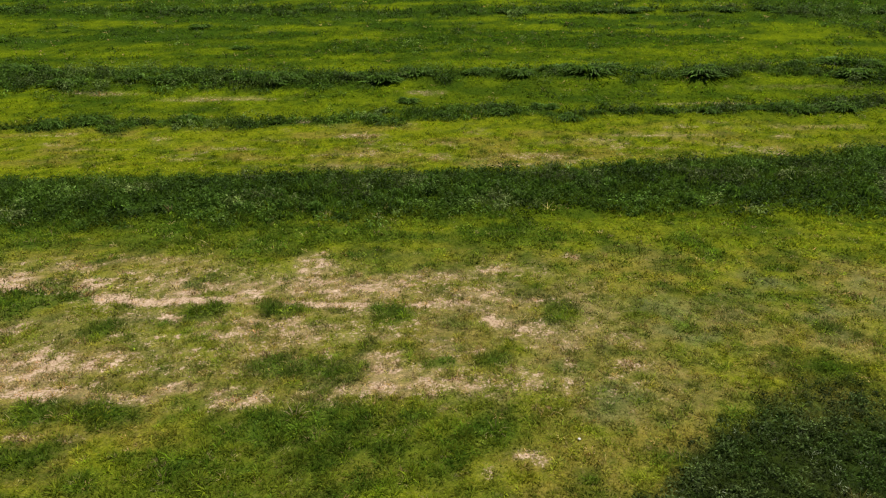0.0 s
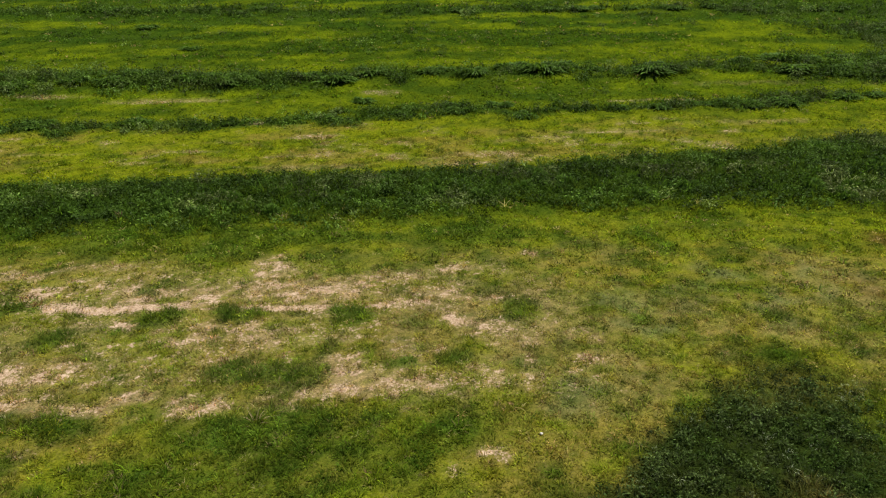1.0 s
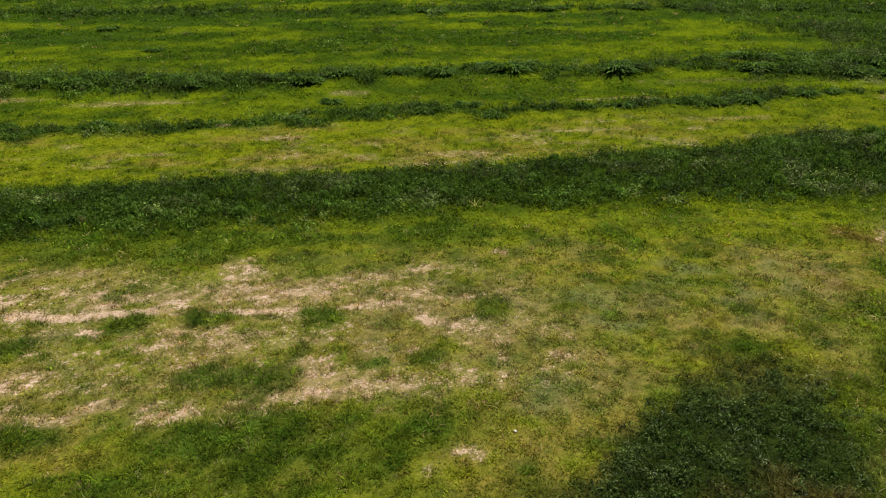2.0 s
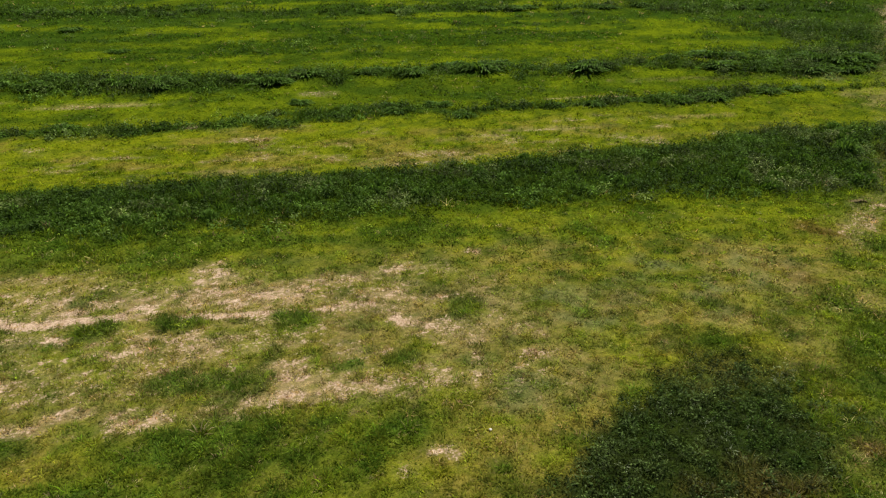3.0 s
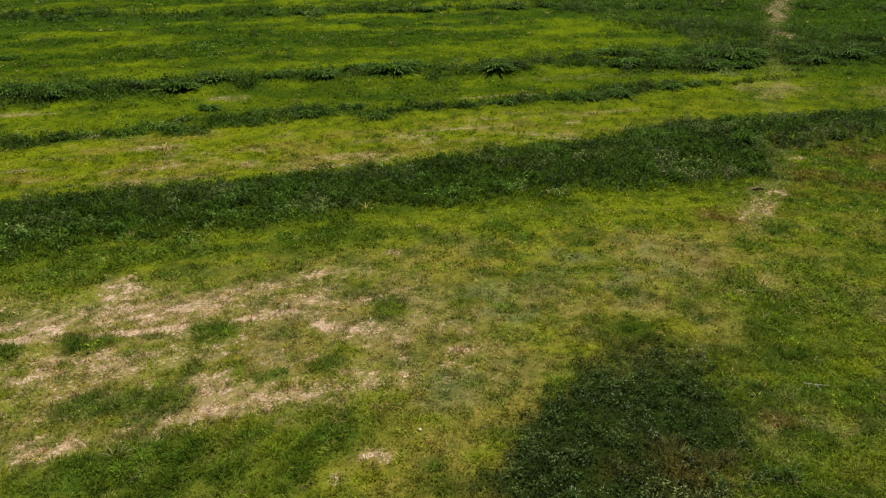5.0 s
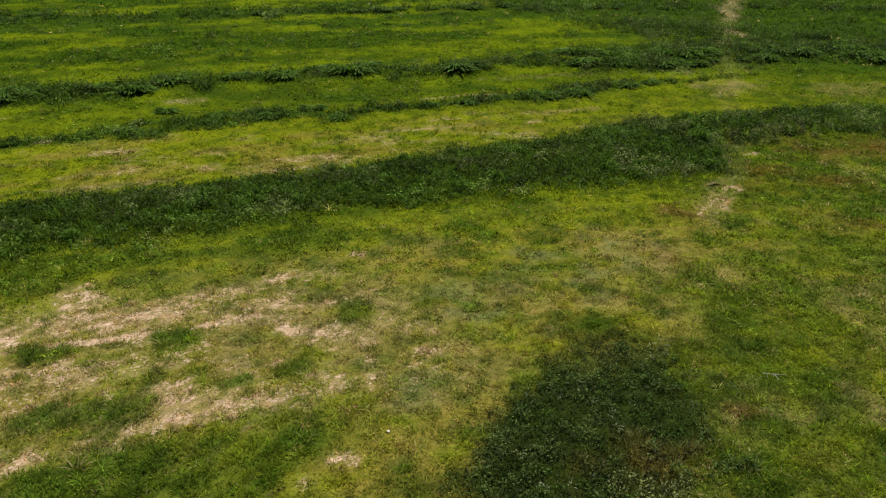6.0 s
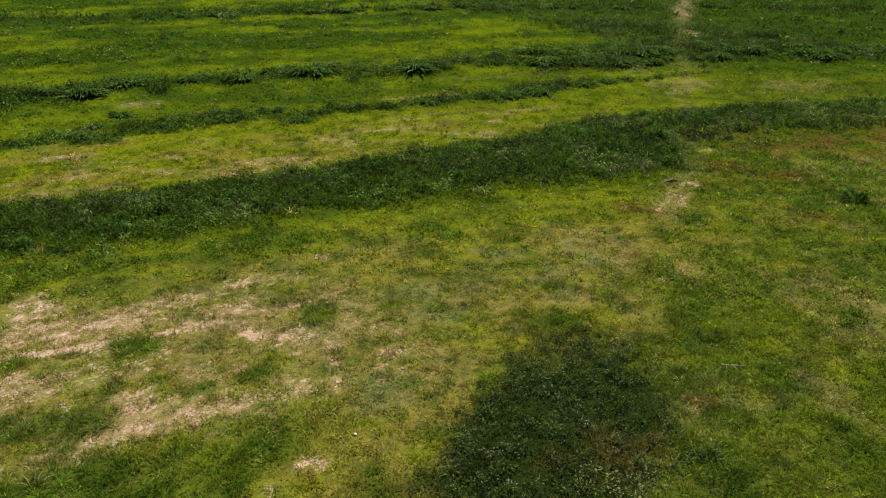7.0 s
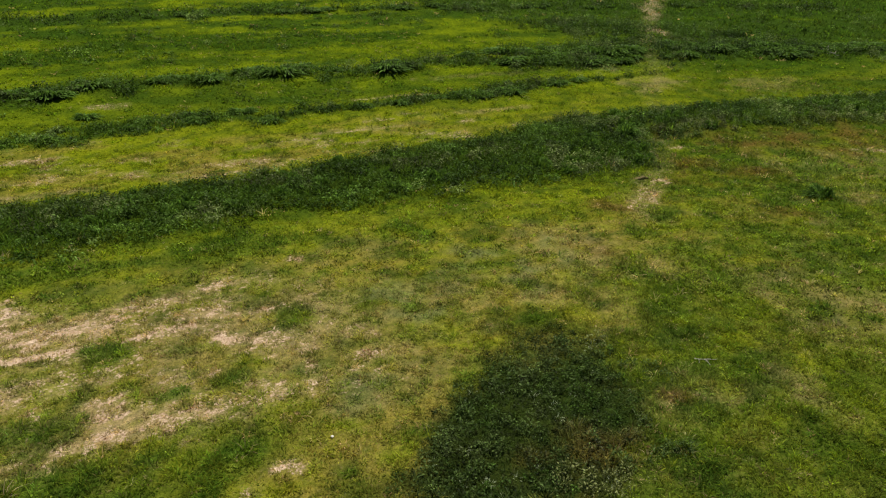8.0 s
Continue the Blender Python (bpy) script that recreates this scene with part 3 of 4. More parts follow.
def sward(x, y, z, colour, length, width, blades, spread_out, lean):
    """Tufts of single blades: arrays of places, colours and sizes, one row a tuft. Returns corners and a colour for each blade."""
    n = len(x)
    turn = rng.uniform(0, 2 * np.pi, (n, blades))
    r = spread_out[:, None] * np.sqrt(rng.uniform(0, 1, (n, blades)))
    tilt = np.clip(rng.normal(lean, 0.28, (n, blades)), 0.02, 1.35)
    ln = length[:, None] * rng.uniform(0.55, 1.25, (n, blades))
    wd = width[:, None] * rng.uniform(0.7, 1.3, (n, blades)) / 2
    dx, dy = np.cos(turn), np.sin(turn)
    face = turn + np.pi / 2 + rng.normal(0, 0.5, (n, blades))
    px, py = x[:, None] + dx * r, y[:, None] + dy * r
    base = np.stack([px, py, np.repeat(z[:, None] - 0.03, blades, 1)], -1)
    side = np.stack([np.cos(face) * wd, np.sin(face) * wd, np.zeros_like(wd)], -1)
    droop = np.clip(tilt + rng.uniform(0.35, 0.95, (n, blades)), 0, 1.75)
    elbow = base + np.stack([dx * np.sin(tilt), dy * np.sin(tilt), np.cos(tilt)], -1) * (ln * 0.5)[..., None]
    tip = elbow + np.stack([dx * np.sin(droop), dy * np.sin(droop), np.cos(droop)], -1) * (ln * 0.6)[..., None]
    co = np.stack([base, elbow + side, elbow - side, tip], 2).reshape(-1, 3)
    return co, np.repeat(colour, blades * 2, 0)


def blade_mesh(name, co, colour, mat):
    """Arched blades or leaves of two triangles each, from their four corners."""
    me = bpy.data.meshes.new(name)
    n = len(co) // 2
    me.vertices.add(len(co))
    me.vertices.foreach_set("co", co.astype(np.float32).ravel())
    corners = (np.arange(n // 2)[:, None] * 4 + np.array((0, 1, 2, 2, 1, 3))[None]).ravel()
    me.loops.add(3 * n)
    me.loops.foreach_set("vertex_index", corners.astype(np.int32))
    me.polygons.add(n)
    me.polygons.foreach_set("loop_start", np.arange(0, 3 * n, 3, dtype=np.int32))
    me.update(calc_edges=True)
    tint = me.attributes.new("tint", "FLOAT_COLOR", "FACE")
    tint.data.foreach_set("color", np.c_[colour, np.ones(n)].ravel().astype(np.float32))
    me.materials.append(mat)
    return me


def blade_object(name, co, colour, label, category, mat):
    return tagged(new(name, blade_mesh(name, co, colour, mat)), label, category, kind="stuff")


# rings of the plan: inner and outer distance, tufts to the square metre, blades a tuft, width of a blade, how far a tuft spreads
RINGS = ((11, 28, 58, 11, 0.021, 0.09), (28, 50, 26, 8, 0.040, 0.13), (50, 84, 7.6, 6, 0.070, 0.20), (84, 150, 2.0, 5, 0.13, 0.34))
AROUND = ((0, 11, 13, 9, 0.028, 0.11), (11, 28, 2.4, 9, 0.05, 0.12), (28, 60, 1.0, 9, 0.08, 0.2))       # thinner growth on all sides, under and behind the drone


def sector(inner, outer, dense, lo, hi):
    """Places strewn evenly over a sector of the plan."""
    count = int(dense * (hi - lo) / 2 * (outer ** 2 - inner ** 2))
    a, r = rng.uniform(lo, hi, count), np.sqrt(rng.uniform(inner ** 2, outer ** 2, count))
    return r * np.sin(a), r * np.cos(a)


def toward(colour, k, to):
    return colour + (to - colour) * k[:, None]


def build_grass():
    kinds = {}
    for ring, (inner, outer, dense, blades, width, reach) in enumerate(RINGS + AROUND):
        lo, hi = (radians(-46), radians(72)) if inner == 11 else (radians(-37), radians(60))
        if ring >= len(RINGS):
            lo, hi = (hi, lo + 2 * math.pi) if inner else (0.0, 2 * math.pi)
        x, y = sector(inner, outer, dense, lo, hi)
        m = masks(x, y)
        # tussocks: grass stands thick and long on them, thin and short between
        size = 3.0 if inner < 28 else 2.0 if inner < 50 else 1.0 if inner < 84 else 0.6
        tussock = ease(fbm(x * size, y * size, 76, 2), 0.34, 0.66)
        keep = rng.uniform(0, 1, len(x)) > np.clip(m["bare"], 0, 1.1) * 0.72
        keep &= rng.uniform(0, 1, len(x)) < 0.72 + 0.4 * tussock
        keep &= rng.uniform(0, 1, len(x)) > 0.55 * np.maximum(m["tall"], m["patch"])
        x, y, tussock = x[keep], y[keep], tussock[keep]
        m = {k: v[keep] for k, v in m.items()}
        n = len(x)
        z = land(x, y)
        colour = leaf_colour(x, y, m)
        straw = (rng.uniform(0, 1, n) < (0.05 + 0.45 * m["dry"]) * (1 - 0.6 * tussock) * (1 - m["tall"])) & (m["patch"] < 0.5)
        colour = np.where(straw[:, None], colour * 0.3 + STRAW * 0.7, colour)
        dead = (rng.uniform(0, 1, n) < 0.6) & (m["bare"] > 0.3)
        colour = np.where(dead[:, None], DEAD * rng.uniform(0.6, 1.5, (n, 1)), colour)
        live = (1 - 0.85 * m["tall"]) * (1 - m["patch"]) * (1 - straw)
        fresh = (fbm(x * 2.1, y * 2.1, 72, 2) + rng.normal(0, 0.16 if inner < 40 else 0.08, n) - 0.5) * live
        colour = toward(colour, np.clip(fresh * 1.6, 0, 0.7), (YELLOW if inner < 50 else BRIGHT) * 0.55 + GREEN * 0.65)
        colour = toward(colour, np.clip(-fresh * 1.6, 0, 0.75), LUSH)
        colour = colour * np.exp(np.clip(rng.normal(0, 0.36 if inner < 40 else 0.14, (n, 1)), -0.8, 0.65)) * (1 + rng.normal(0, 0.07, (n, 3)))
        # leaf glints of the weed patch, put into the colour of a few short tufts
        glint = rng.uniform(0, 1, n) < np.where(m["patch"] > 0.5, 0.06, 0.0)
        colour = np.where(glint[:, None], GLINT, colour)
        lump = fbm(x * 0.9, y * 0.9, 73, 3)
        tallness = 0.2 + 1.6 * lump
        length = 0.07 + 0.10 * tussock + 0.15 * m["lush"] * tallness + 0.34 * m["tall"] * tallness + 0.10 * m["patch"] * tallness - 0.04 * m["dry"]
        length = length * np.where(rng.uniform(0, 1, n) < 0.12, 1.45, 1.0) * np.where(glint, 0.6, 1.0) + (0.05 if inner >= 50 else 0.0)
        wide = width * rng.uniform(0.75, 1.25, n)
        out = reach * rng.uniform(0.7, 1.3, n)
        which = np.where(m["patch"] > 0.5, 5, np.where(m["s1"] > 0.5, 1, np.where(m["s2"] > 0.5, 2, np.where(m["s3"] > 0.5, 3, np.where(
            m["s4"] > 0.5, 4, np.where(m["dry"] + m["bare"] > 0.35, 6, 0))))))
        for k in range(7):
            w = which == k
            if w.any():
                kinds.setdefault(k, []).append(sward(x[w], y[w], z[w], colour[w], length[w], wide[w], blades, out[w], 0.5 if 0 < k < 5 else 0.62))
    strip_label = "dense dark green tall grass along a terrace bank"
    names = {0: ("short_grass", "short grazed yellow-green pasture grass on the flat", "grass"),
             1: ("tall_grass", strip_label + ", the broadest strip", "tall grass"), 2: ("tall_grass", strip_label + ", thin and broken", "tall grass"),
             3: ("tall_grass", strip_label + " with rank clumps", "tall grass"), 4: ("tall_grass", strip_label + " on the back slope", "tall grass"),
             5: ("weed_patch", "dark green rank weeds and grass in a rounded patch", "weeds"),
             6: ("dry_grass", "sparse straw-coloured dry grass round worn soil", "dry grass")}
    for k in sorted(kinds):
        co, colour = (np.concatenate(part) for part in zip(*kinds[k]))
        name, label, category = names[k]
        blade_object(name, co, colour, label, category, WEEDS if k == 5 else GRASS)


build_grass()

# ---------------------------------------------------------------- leafy growth: low domed plants, too many to count


def domes(x, y, z, colour, radius, height, leaves, leaf, narrow=0.42, up=0.15):
    """Domed plants, one row a plant: leaves that stand off the dome all round. Returns corners and a colour for each face."""
    n = len(x)
    turn, top = rng.uniform(0, 2 * np.pi, (n, leaves)), rng.uniform(0.02, 1.0, (n, leaves))
    flat = np.sqrt(1 - top ** 2)
    out = np.stack([np.cos(turn) * flat, np.sin(turn) * flat, top], -1)
    depth = rng.uniform(0.62, 1.06, (n, leaves))[..., None]
    lop = 1 + 0.35 * np.cos(turn + rng.uniform(0, 6.28, (n, 1)))
    size = np.stack([radius[:, None] * lop, radius[:, None] * lop, np.repeat(height[:, None], leaves, 1)], -1)
    root = np.stack([x, y, z - 0.02], -1)[:, None] + out * size * depth
    down = np.stack([np.cos(turn) * top, np.sin(turn) * top, -flat], -1)
    way = 0.55 * out + 0.55 * down + rng.normal(0, 0.55, (n, leaves, 3))
    way[..., 2] += up
    way /= np.linalg.norm(way, axis=-1, keepdims=True)
    side = np.cross(way, out + rng.normal(0, 0.45, (n, leaves, 3)))
    side /= np.linalg.norm(side, axis=-1, keepdims=True) + 1e-6
    ln = leaf[:, None] * rng.uniform(0.55, 1.35, (n, leaves))
    wd = ln * narrow * rng.uniform(0.7, 1.3, (n, leaves)) / 2
    mid = root + way * (ln * 0.45)[..., None]
    tip = root + way * ln[..., None] - np.array((0, 0, 1.0)) * (ln * 0.25)[..., None]
    co = np.stack([root, mid + side * wd[..., None], mid - side * wd[..., None], tip], 2).reshape(-1, 3)
    tone = colour[:, None] * np.exp(rng.normal(0, 0.16, (n, leaves, 1)))
    return co, np.repeat(tone.reshape(-1, 3), 2, 0)


# what to fill: mask, least distance and most, plants to the square metre, leaves a plant, radius, height, leaf
GROWTH = (("s1", 28, 84, 3.6, 64, 0.34, 0.50, 0.19), ("s2", 45, 84, 2.0, 70, 0.42, 0.50, 0.17), ("s3", 50, 100, 1.1, 104, 0.65, 0.85, 0.18),
          ("s4", 80, 130, 0.6, 80, 0.85, 0.85, 0.24), ("patch", 11, 28, 11.0, 56, 0.20, 0.24, 0.075), ("herb", 11, 32, 6.0, 30, 0.17, 0.13, 0.065),
          ("back", 58, 130, 0.30, 60, 0.62, 0.50, 0.18), ("lush", 24, 62, 1.2, 36, 0.28, 0.22, 0.11))


def build_growth():
    labels = {"s1": "leafy dark green weeds among the tall grass of the broadest bank", "s2": "leafy dark green weeds in the thin broken bank",
              "s3": "rank leafy dark green weeds along the terrace bank", "s4": "leafy dark green weeds along the bank of the back slope",
              "patch": "dark blue-green leafy weeds crowded in a rounded patch", "herb": "low leafy green herbs scattered through the grass",
              "back": "low dark green bushy growth strewn over the back slope", "lush": "lusher low leafy tufts in the pasture"}
    for name, inner, outer, dense, leaves, radius, height, leaf in GROWTH:
        x, y = sector(inner, outer, dense, radians(-46 if inner < 20 else -37), radians(72 if inner < 20 else 60))
        m = masks(x, y)
        w = m[name] * (1 - np.clip(m["bare"], 0, 1))
        if name in ("lush", "herb"):
            w = w * (1 - m["tall"]) * (1 - m["patch"])
        keep = rng.uniform(0, 1, len(x)) < ease(w, 0.12, 0.75)
        x, y = x[keep], y[keep]
        m = {k: v[keep] for k, v in m.items()}
        n = len(x)
        lump, drift = fbm(x * 0.8, y * 0.8, 73, 3), fbm(x * 0.22, y * 0.4, 74, 3)
        low = {"s1": 0.06, "s2": 0.1, "s3": 0.1, "s4": 0.1, "patch": 0.0, "herb": 0.6, "back": 0.35, "lush": 0.75}[name]
        colour = toward(WEED * 0.6 + LUSH * 0.4, np.clip(low + (drift - 0.5) * 1.2, 0, 1), FRESH)
        colour = toward(colour, np.clip((fbm(x * 0.35, y * 0.5, 77, 3) - 0.55) * 3.5, 0, 0.5 if name == "s1" else 0.25), GREY)
        if name in ("herb", "lush"):
            colour = toward(colour, np.clip(m["yellow"] + 0.6 * m["olive"], 0, 0.7), YELLOW * 0.7)
        colour = toward(colour, m["rust"] * 0.7, DEAD * 0.6)
        colour = colour * np.exp(np.clip(rng.normal(0, 0.40, (n, 1)) + (drift[:, None] - 0.5) * 1.4, -1.0, 0.85))
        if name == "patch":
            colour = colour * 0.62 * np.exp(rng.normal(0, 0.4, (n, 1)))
        tall, bulk = (0.35 + 1.3 * lump) * rng.uniform(0.75, 1.25, n), np.exp(np.clip(rng.normal(-0.02, 0.38, n), -0.7, 0.75))
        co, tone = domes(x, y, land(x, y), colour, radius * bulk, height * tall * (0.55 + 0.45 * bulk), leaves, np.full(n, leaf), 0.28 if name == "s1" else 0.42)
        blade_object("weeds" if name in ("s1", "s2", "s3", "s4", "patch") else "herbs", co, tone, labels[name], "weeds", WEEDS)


build_growth()

# ---------------------------------------------------------------- rank clumps that stand out singly


def clump_mesh(seed, leaves=150, a_tone=None, b_tone=None):
    """A lopsided dome of arching tapered leaves over a tighter heart of small ones, about a metre across and high."""
    r = np.random.default_rng(seed)
    first, second = WEED if a_tone is None else a_tone, LUSH if b_tone is None else b_tone
    verts, faces, tones = [], [], []
    swell = r.uniform(0, 2 * math.pi)
    for k in range(leaves):
        a, start = r.uniform(0, 2 * math.pi), r.uniform(0, 0.3)
        inner = k % 3 == 0
        low = r.uniform(0, 1) ** 0.8      # low leaves reach out to the ground as a skirt, high ones make the dome
        reach, rise, w = r.uniform(0.12, 0.36) if inner else 0.62 - 0.4 * low + r.uniform(-0.06, 0.06), 0.14 + 0.9 * low, r.uniform(0.016, 0.036)
        grow = 1 + 0.3 * math.cos(a - swell)
        reach, rise = reach * grow, rise * (0.8 + 0.35 * math.cos(2 * a + swell) * 0.5)
        dx, dy = math.cos(a), math.sin(a)
        twist = r.uniform(-0.7, 0.7)
        sx, sy, sz = -dy * math.cos(twist), dx * math.cos(twist), math.sin(twist)
        n = len(verts)
        for s, half in ((0.15, 0.5), (0.55, 1.0), (0.85, 0.75)):
            h = rise * (1.55 * s - 0.8 * s * s)
            px, py = dx * (start + reach * s), dy * (start + reach * s)
            verts += [(px + sx * w * half, py + sy * w * half, h + sz * w * half), (px - sx * w * half, py - sy * w * half, h - sz * w * half)]
        verts.append((dx * (start + reach * 1.12), dy * (start + reach * 1.12), rise * r.uniform(0.1, 0.6)))
        faces += [(n, n + 1, n + 3, n + 2), (n + 2, n + 3, n + 5, n + 4), (n + 4, n + 5, n + 6)]
        tones += [tuple((first * 0.6 + second * 0.4) * r.uniform(0.7, 1.7)) + (1.0,)] * 3
    me = bpy.data.meshes.new("grass_clump")
    me.from_pydata(verts, [], faces)
    me.attributes.new("tint", "FLOAT_COLOR", "FACE").data.foreach_set("color", np.array(tones, np.float32).ravel())
    me.materials.append(CLUMP_LEAF)
    return me


CLUMP_MESHES = [clump_mesh(200 + k, 320, WEED * 1.5 + FRESH * 0.22, LUSH * 1.4) for k in range(6)]
TUFT_MESHES = [clump_mesh(220 + k, 110, FRESH * 0.9, FRESH * 1.2) for k in range(4)]
CLUMPS_TERRACE = ((13.5, 65.0, 2.2), (15.2, 66.0, 1.8), (23.2, 64.3, 2.0), (32.9, 66.5, 1.3), (8.1, 56.0, 1.2), (36.5, 63.5, 1.8), (37.1, 56.3, 1.3),
                  (46.5, 64.2, 2.0), (49.0, 63.5, 1.9), (60.0, 63.0, 2.0), (63.5, 62.6, 1.8), (69.0, 60.4, 2.0), (72.0, 59.6, 1.8), (4.5, 65.4, 1.1),
                  (-3.1, 58.0, 1.0), (-39.2, 67.0, 2.0), (-24.8, 63.4, 1.7), (-15.4, 62.8, 1.6), (-10.1, 64.5, 1.1), (-26.7, 53.3, 1.4), (38.5, 66.0, 1.9))
CLUMPS_FRONT = ((-10.6, 35.0, 1.0), (-8.7, 35.3, 0.9), (-6.8, 35.0, 0.9), (-2.9, 35.6, 0.7), (-0.1, 35.7, 0.6), (11.8, 42.6, 0.9), (34.0, 41.6, 1.5), (35.2, 43.0, 1.4),
                (31.3, 36.0, 1.3), (45.4, 44.8, 1.5), (29.5, 40.0, 1.2), (36.4, 26.3, 1.3), (28.1, 44.0, 1.3),
                (-28.9, 85.8, 1.4), (-21.3, 75.8, 1.1), (32.5, 38.2, 1.4), (40.0, 43.5, 1.4))


def more_clumps():
    """Further clumps where the terrace strips grow rankest."""
    r = np.random.default_rng(31)
    made = []
    for table, count, lo, hi, sizes in ((STRIP_3, 46, -48, 92, (0.9, 2.0)), (STRIP_3, 26, 40, 86, (1.3, 2.3)), (STRIP_4, 34, -60, 88, (0.9, 1.7)), (STRIP_2, 22, -30, 42, (0.7, 1.3)),
                                        (STRIP_1, 60, -24, 66, (0.56, 1.2))):
        x = r.uniform(lo, hi, 400)
        y = np.interp(x, table[:, 0], table[:, 1]) + r.uniform(0.1, 0.9, 400) * np.interp(x, table[:, 0], table[:, 2] - table[:, 1])
        good = np.flatnonzero((masks(x, y)["tall"] > 0.6) & (worn(x, y) < 0.1))[:count]
        made += [(float(x[i]), float(y[i]), float(r.uniform(*sizes))) for i in good]
    x, y = r.uniform(-50, 80, 500), r.uniform(56, 92, 500)      # in the darker growth of the back slope
    for i in np.flatnonzero(masks(x, y)["mottle"] < -0.1)[:36]:
        made.append((float(x[i]), float(y[i]), float(r.uniform(0.56, 1.1))))
    for table, count in ((LUSH_NEAR, 18), (LUSH_EAST, 14), (LUSH_FRONT, 14)):
        for k in range(count):
            cx, cy, a, b, _ = table[k % len(table)]
            made.append((float(cx + r.uniform(-0.7, 0.7) * a), float(cy + r.uniform(-0.7, 0.7) * b), float(r.uniform(0.28, 0.5))))
    return tuple(made)


def build_clumps():
    places = CLUMPS_TERRACE + CLUMPS_FRONT + more_clumps()
    tall = masks(np.array([p[0] for p in places]), np.array([p[1] for p in places]))["tall"]
    for k, (x, y, size) in enumerate(places):
        rank = size > 0.55 and (tall[k] > 0.25 or k < len(CLUMPS_TERRACE) + len(CLUMPS_FRONT))
        ob = new("grass_clump", CLUMP_MESHES[k % 6] if rank else TUFT_MESHES[k % 4])
        z = float(land(np.array([x]), np.array([y]))[0])
        # the rank growth of the far terraces spreads along its strip in low broad swells
        wide, deep, high = (1.75 * size, 1.25 * size, 0.42 * size + 0.12) if rank and y > 50 else (size, size, 0.66 * size + 0.2 if rank else 0.45 * size)
        ob.matrix_basis = pose(x, y, z - 0.05) @ Matrix.Diagonal((wide, deep, high, 1)) @ pose(0, 0, 0, 0, 0, 67.0 * k)
        big = "large dark" if size > 1.5 else "dark" if rank else "low lush"
        tagged(ob, f"{big} green arching grass clump standing above the pasture", "grass clump", "rank grass clumps")


build_clumps()


def tube(bm, points, thick, sides=5):
    """A tapering stick through the points, added to a bmesh."""
    rings = []
    for k, p in enumerate(points):
        ahead = (Vector(points[min(k + 1, len(points) - 1)]) - Vector(points[max(k - 1, 0)])).normalized()
        across = ahead.orthogonal().normalized()
        other, r = ahead.cross(across), thick * (1 - 0.75 * k / (len(points) - 1))
        rings.append([bm.verts.new(Vector(p) + (across * math.cos(a) + other * math.sin(a)) * r)
                      for a in (2 * math.pi * j / sides for j in range(sides))])
    for low, high in zip(rings[:-1], rings[1:]):
        for j in range(sides):
            bm.faces.new((low[j], low[(j + 1) % sides], high[(j + 1) % sides], high[j]))
    bm.faces.new(rings[0][::-1]), bm.faces.new(rings[-1])


def build_weed(seed, radius, height, leaves, leaf, colour, label, group):
    """One leggy weed: forked stems under small leaves on a loose dome."""
    r = np.random.default_rng(seed)
    one = np.ones(1)
    weed = tagged(new("weed"), label, "weed", group)
    for _ in range(5):
        a, reach = r.uniform(0, 2 * math.pi), radius * r.uniform(0.3, 0.85)
        bm = bmesh.new()
        tube(bm, [(0, 0, -0.03), (0.3 * reach * math.cos(a), 0.3 * reach * math.sin(a), height * 0.45),
                  (reach * math.cos(a), reach * math.sin(a), height * 0.85)], 0.009, 4)
        stem = bpy.data.meshes.new("stem")
        bm.to_mesh(stem)
        bm.free()
        stem.attributes.new("tint", "FLOAT_COLOR", "FACE").data.foreach_set("color", np.tile((*(colour * 0.8), 1.0), len(stem.polygons)).astype(np.float32))
        stem.materials.append(WEEDS)
        new("stem", stem).parent = weed
    co, tone = domes(0 * one, 0 * one, 0 * one, colour[None], radius * one, height * one, leaves, leaf * one, 0.36, 0.45)
    foliage = tagged(new("foliage", blade_mesh("foliage", co, tone, WEEDS)), kind="stuff")
    foliage.parent = weed
    return weed


PALE_WEEDS = ((9.3, 12.2), (9.7, 11.8), (10.2, 11.7), (10.2, 11.2), (9.3, 11.5), (9.7, 11.3), (8.9, 11.8), (10.7, 11.6), (8.9, 12.2), (9.9, 11.0))


def build_weeds():
    """Weeds that stand out singly in and beside the dark patch."""
    r = np.random.default_rng(41)
    light_label, dark_label = "pale grey-green leggy weed among darker weeds", "dark green leafy weed standing in the rank patch"
    pale = [build_weed(k, 0.24, 0.34, 90, 0.085, GREY * 0.95 + YELLOW * 0.1, light_label, "pale weeds") for k in range(3)]
    deep = [build_weed(k, 0.26, 0.32, 110, 0.095, WEED * 1.25 + GREY * 0.12, dark_label, "dark weeds") for k in range(4)]
    places = [(14.15, 17.6, 1.5, True)] + [(x, y, r.uniform(0.7, 1.2), True) for x, y in PALE_WEEDS]
    x, y = r.uniform(5, 15, 600), r.uniform(11.5, 20, 600)
    m = masks(x, y)
    for i in np.flatnonzero(np.maximum(m["patch"], m["leafy"] * 0.9) > 0.6)[:90]:
        places.append((float(x[i]), float(y[i]), r.uniform(0.6, 1.25), False))
    used = set()
    for k, (px, py, size, light) in enumerate(places):
        first = pale[k % 3] if light else deep[k % 4]
        m = pose(px, py, float(land(np.array([px]), np.array([py]))[0]) - 0.02, 0, 0, 71.0 * k) @ Matrix.Diagonal((size, size, size, 1))
        if first in used:
            copy_thing(first, m).scale = (size, size, size)
        else:
            first.matrix_basis = m
            used.add(first)


build_weeds()


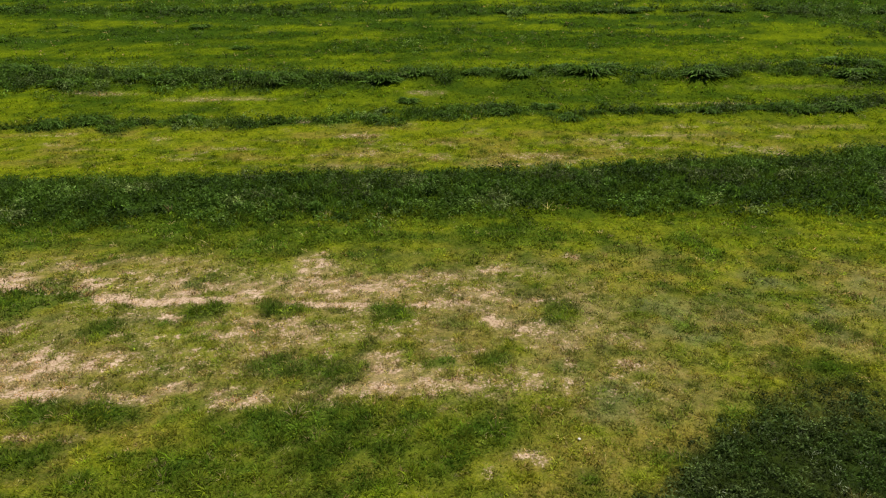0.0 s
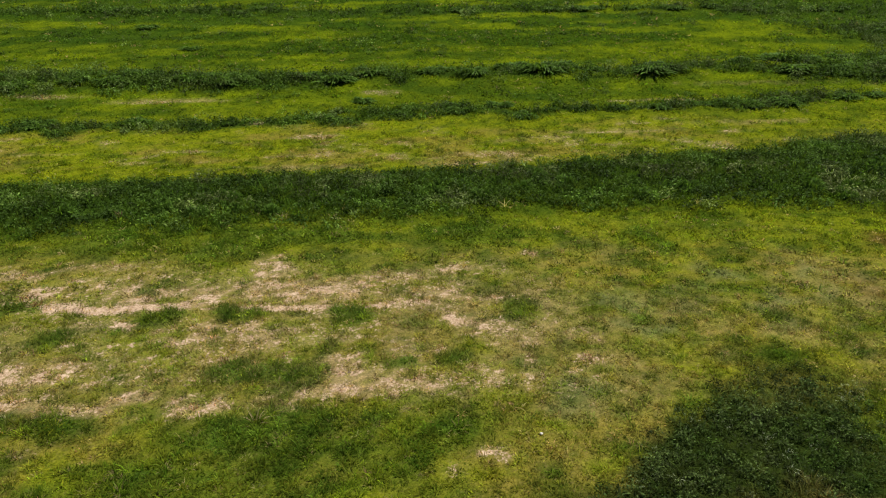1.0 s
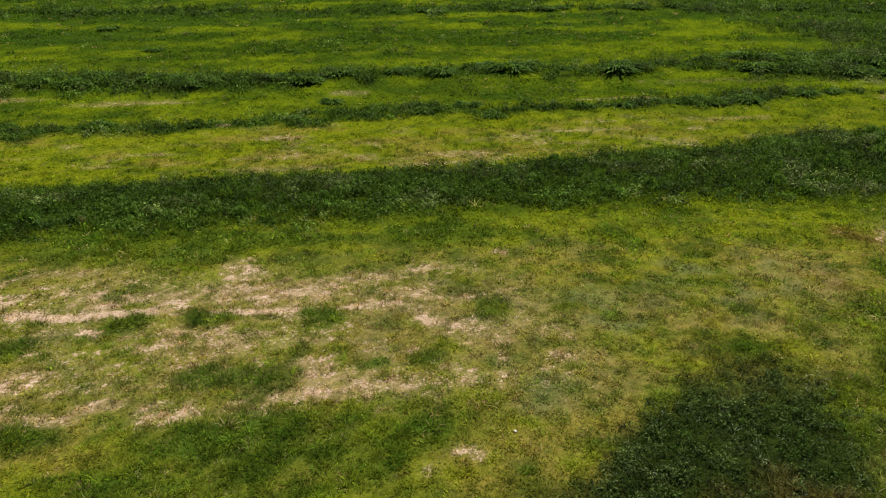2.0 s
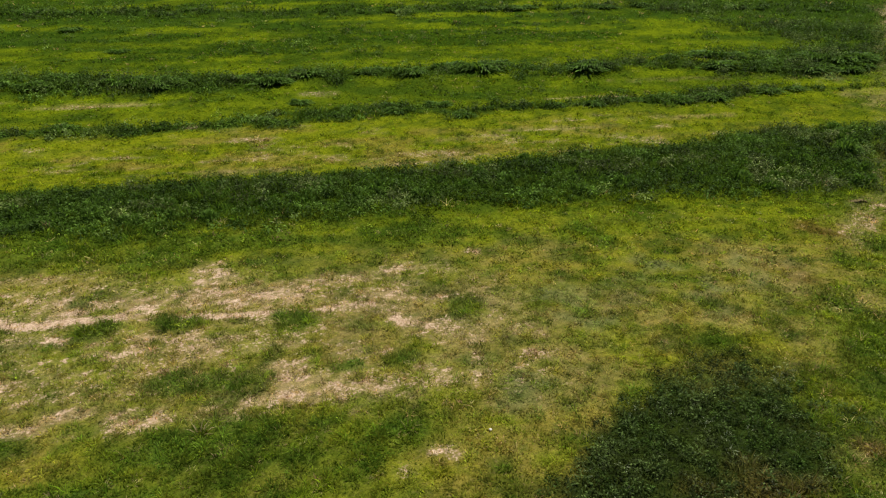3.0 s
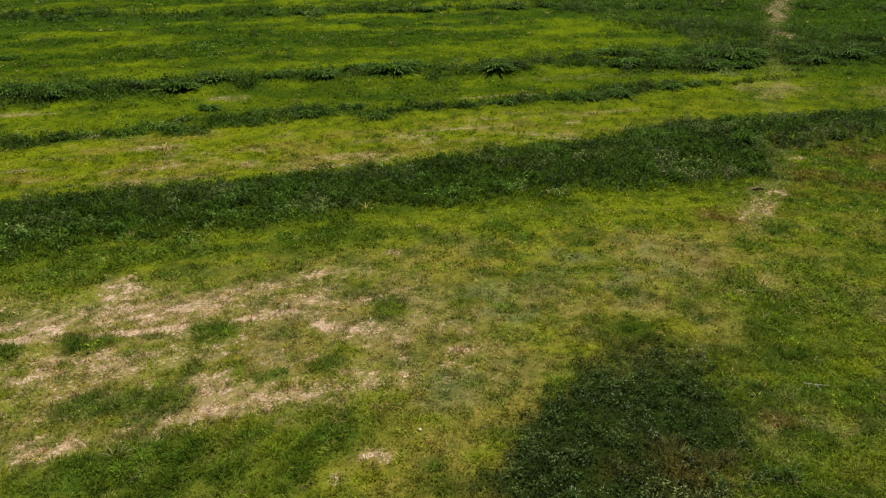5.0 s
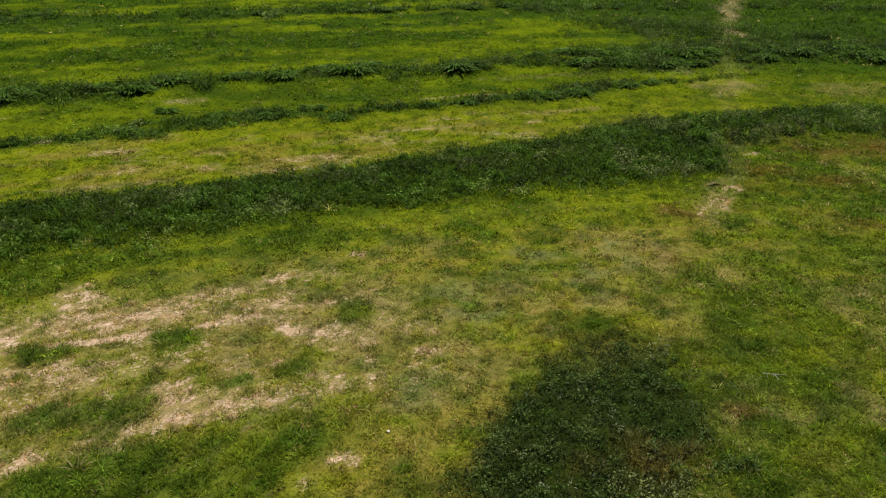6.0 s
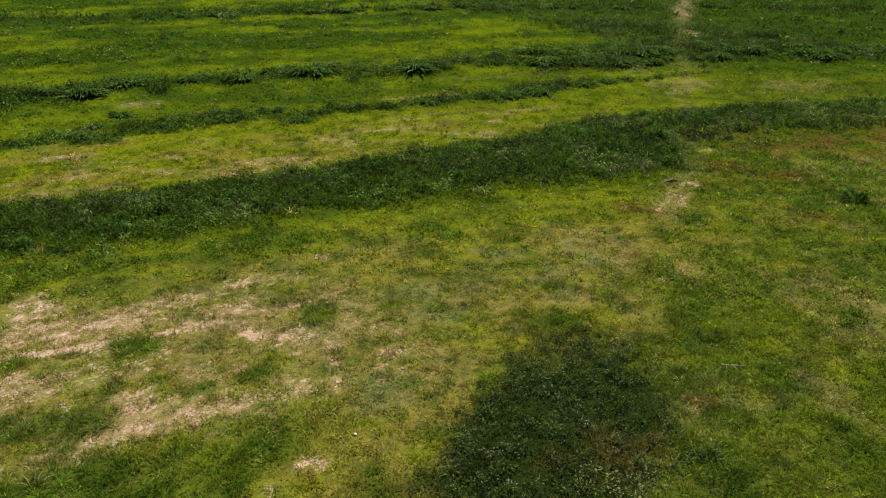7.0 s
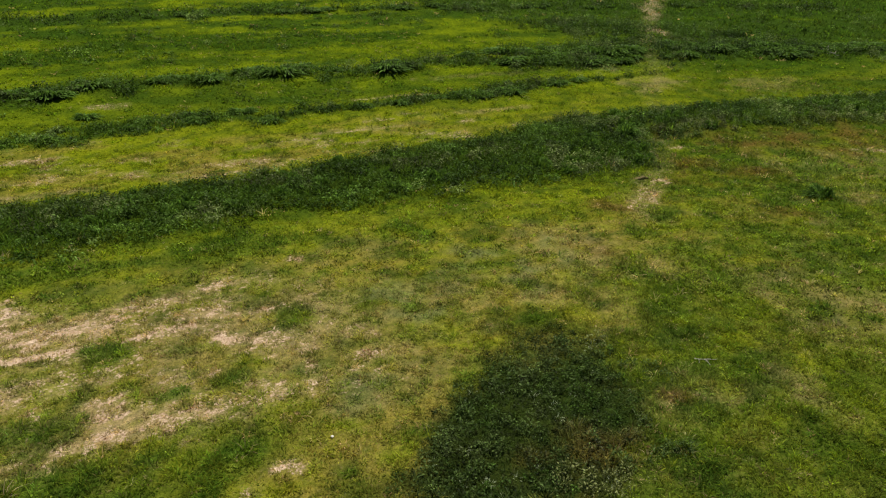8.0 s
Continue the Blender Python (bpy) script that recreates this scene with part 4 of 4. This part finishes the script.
def build_stone():
    bm = bmesh.new()
    bmesh.ops.create_icosphere(bm, subdivisions=2, radius=0.06)
    for v in bm.verts:
        v.co *= 0.8 + 0.5 * noise.noise(v.co * 9)
        v.co.z *= 0.6
    me = bpy.data.meshes.new("stone")
    bm.to_mesh(me)
    bm.free()
    me.materials.append(STONE)
    ob = new("stone", me)
    ob.matrix_basis = pose(3.9, 16.2, float(land(np.array([3.9]), np.array([16.2]))[0]) + 0.05)
    tagged(ob, "small pale stone lying in the short grass", "stone")


build_stone()


def bark_material():
    mat, nodes, links, bsdf, out = material("bleached_wood")
    vec = nodes.new("ShaderNodeTexCoord").outputs["Object"]
    links.new(mixed(nodes, links, "MIX", grain(nodes, links, vec, 12.0), (0.30, 0.27, 0.20, 1), (0.66, 0.62, 0.50, 1)), bsdf.inputs["Base Color"])
    bsdf.inputs["Roughness"].default_value = 0.9
    return mat


BARK = bark_material()


def build_branch(name, x, y, length, thick, forks, upright, turn, seed, label):
    """A bleached branch with side twigs, lying in the grass or standing out of it."""
    r = np.random.default_rng(seed)
    bm = bmesh.new()

    def run(start, way, ln, th, depth):
        points, p = [tuple(start)], Vector(start)
        for _ in range(5):
            way = (way + Vector(r.normal(0, 0.16, 3))).normalized()
            p = p + way * ln / 5
            p.z = max(p.z, 0.02)
            points.append(tuple(p))
        tube(bm, points, th)
        if depth:
            for k in range(forks):
                a = points[1 + k % 4]
                run(a, (way + Vector(r.normal(0, 0.75, 3)) + Vector((0, 0, 0.4 * upright))).normalized(), ln * 0.5, th * 0.6, depth - 1)

    run((0, 0, 0.05), Vector((math.cos(radians(turn)), math.sin(radians(turn)), 0.1 + upright)).normalized(), length, thick, 1)
    me = bpy.data.meshes.new(name)
    bm.to_mesh(me)
    bm.free()
    me.materials.append(BARK)
    ob = new(name, me)
    ob.matrix_basis = pose(x, y, float(land(np.array([x]), np.array([y]))[0]) + 0.02)
    return tagged(ob, label, "branch")


build_branch("fallen_branch", 16.5, 15.3, 0.75, 0.022, 3, 0.0, -30, 5, "short bleached twig lying in the green grass")
build_branch("dead_branch", 76.1, 56.8, 1.9, 0.05, 6, 0.8, 155, 6, "bare pale dead branch leaning out of the weedy bank")


def build_lip():
    """The little eroded step where the cattle track cuts the bank: crumbled soil with a steep face."""
    bm = bmesh.new()
    r = np.random.default_rng(9)
    rows = []
    for k in range(13):
        u = k / 12 - 0.5
        edge, top = 0.10 * math.sin(7 * u) + r.normal(0, 0.03), 0.15 * (1 - (2 * u) ** 2) + r.normal(0, 0.015)
        rows.append([bm.verts.new((1.1 * u, edge + dy, max(h * top, -0.02) - 0.02 * (h == 0))) for dy, h in ((-0.05, 0.0), (0.03, 0.55), (0.0, 0.95), (0.20, 1.0), (0.55, 0.55), (0.95, 0.0))])
    for a, b in zip(rows[:-1], rows[1:]):
        for j in range(5):
            bm.faces.new((a[j], b[j], b[j + 1], a[j + 1]))
    me = bpy.data.meshes.new("track_edge")
    bm.to_mesh(me)
    bm.free()
    me.materials.append(SOIL)
    ob = new("track_edge", me)
    x, y = 28.8, 33.1
    ob.matrix_basis = pose(x, y, float(land(np.array([x]), np.array([y]))[0]) - 0.01, 0, 0, -28)
    tagged(ob, "small crumbling earth step beside the cattle track", "earth bank", kind="structure")


build_lip()
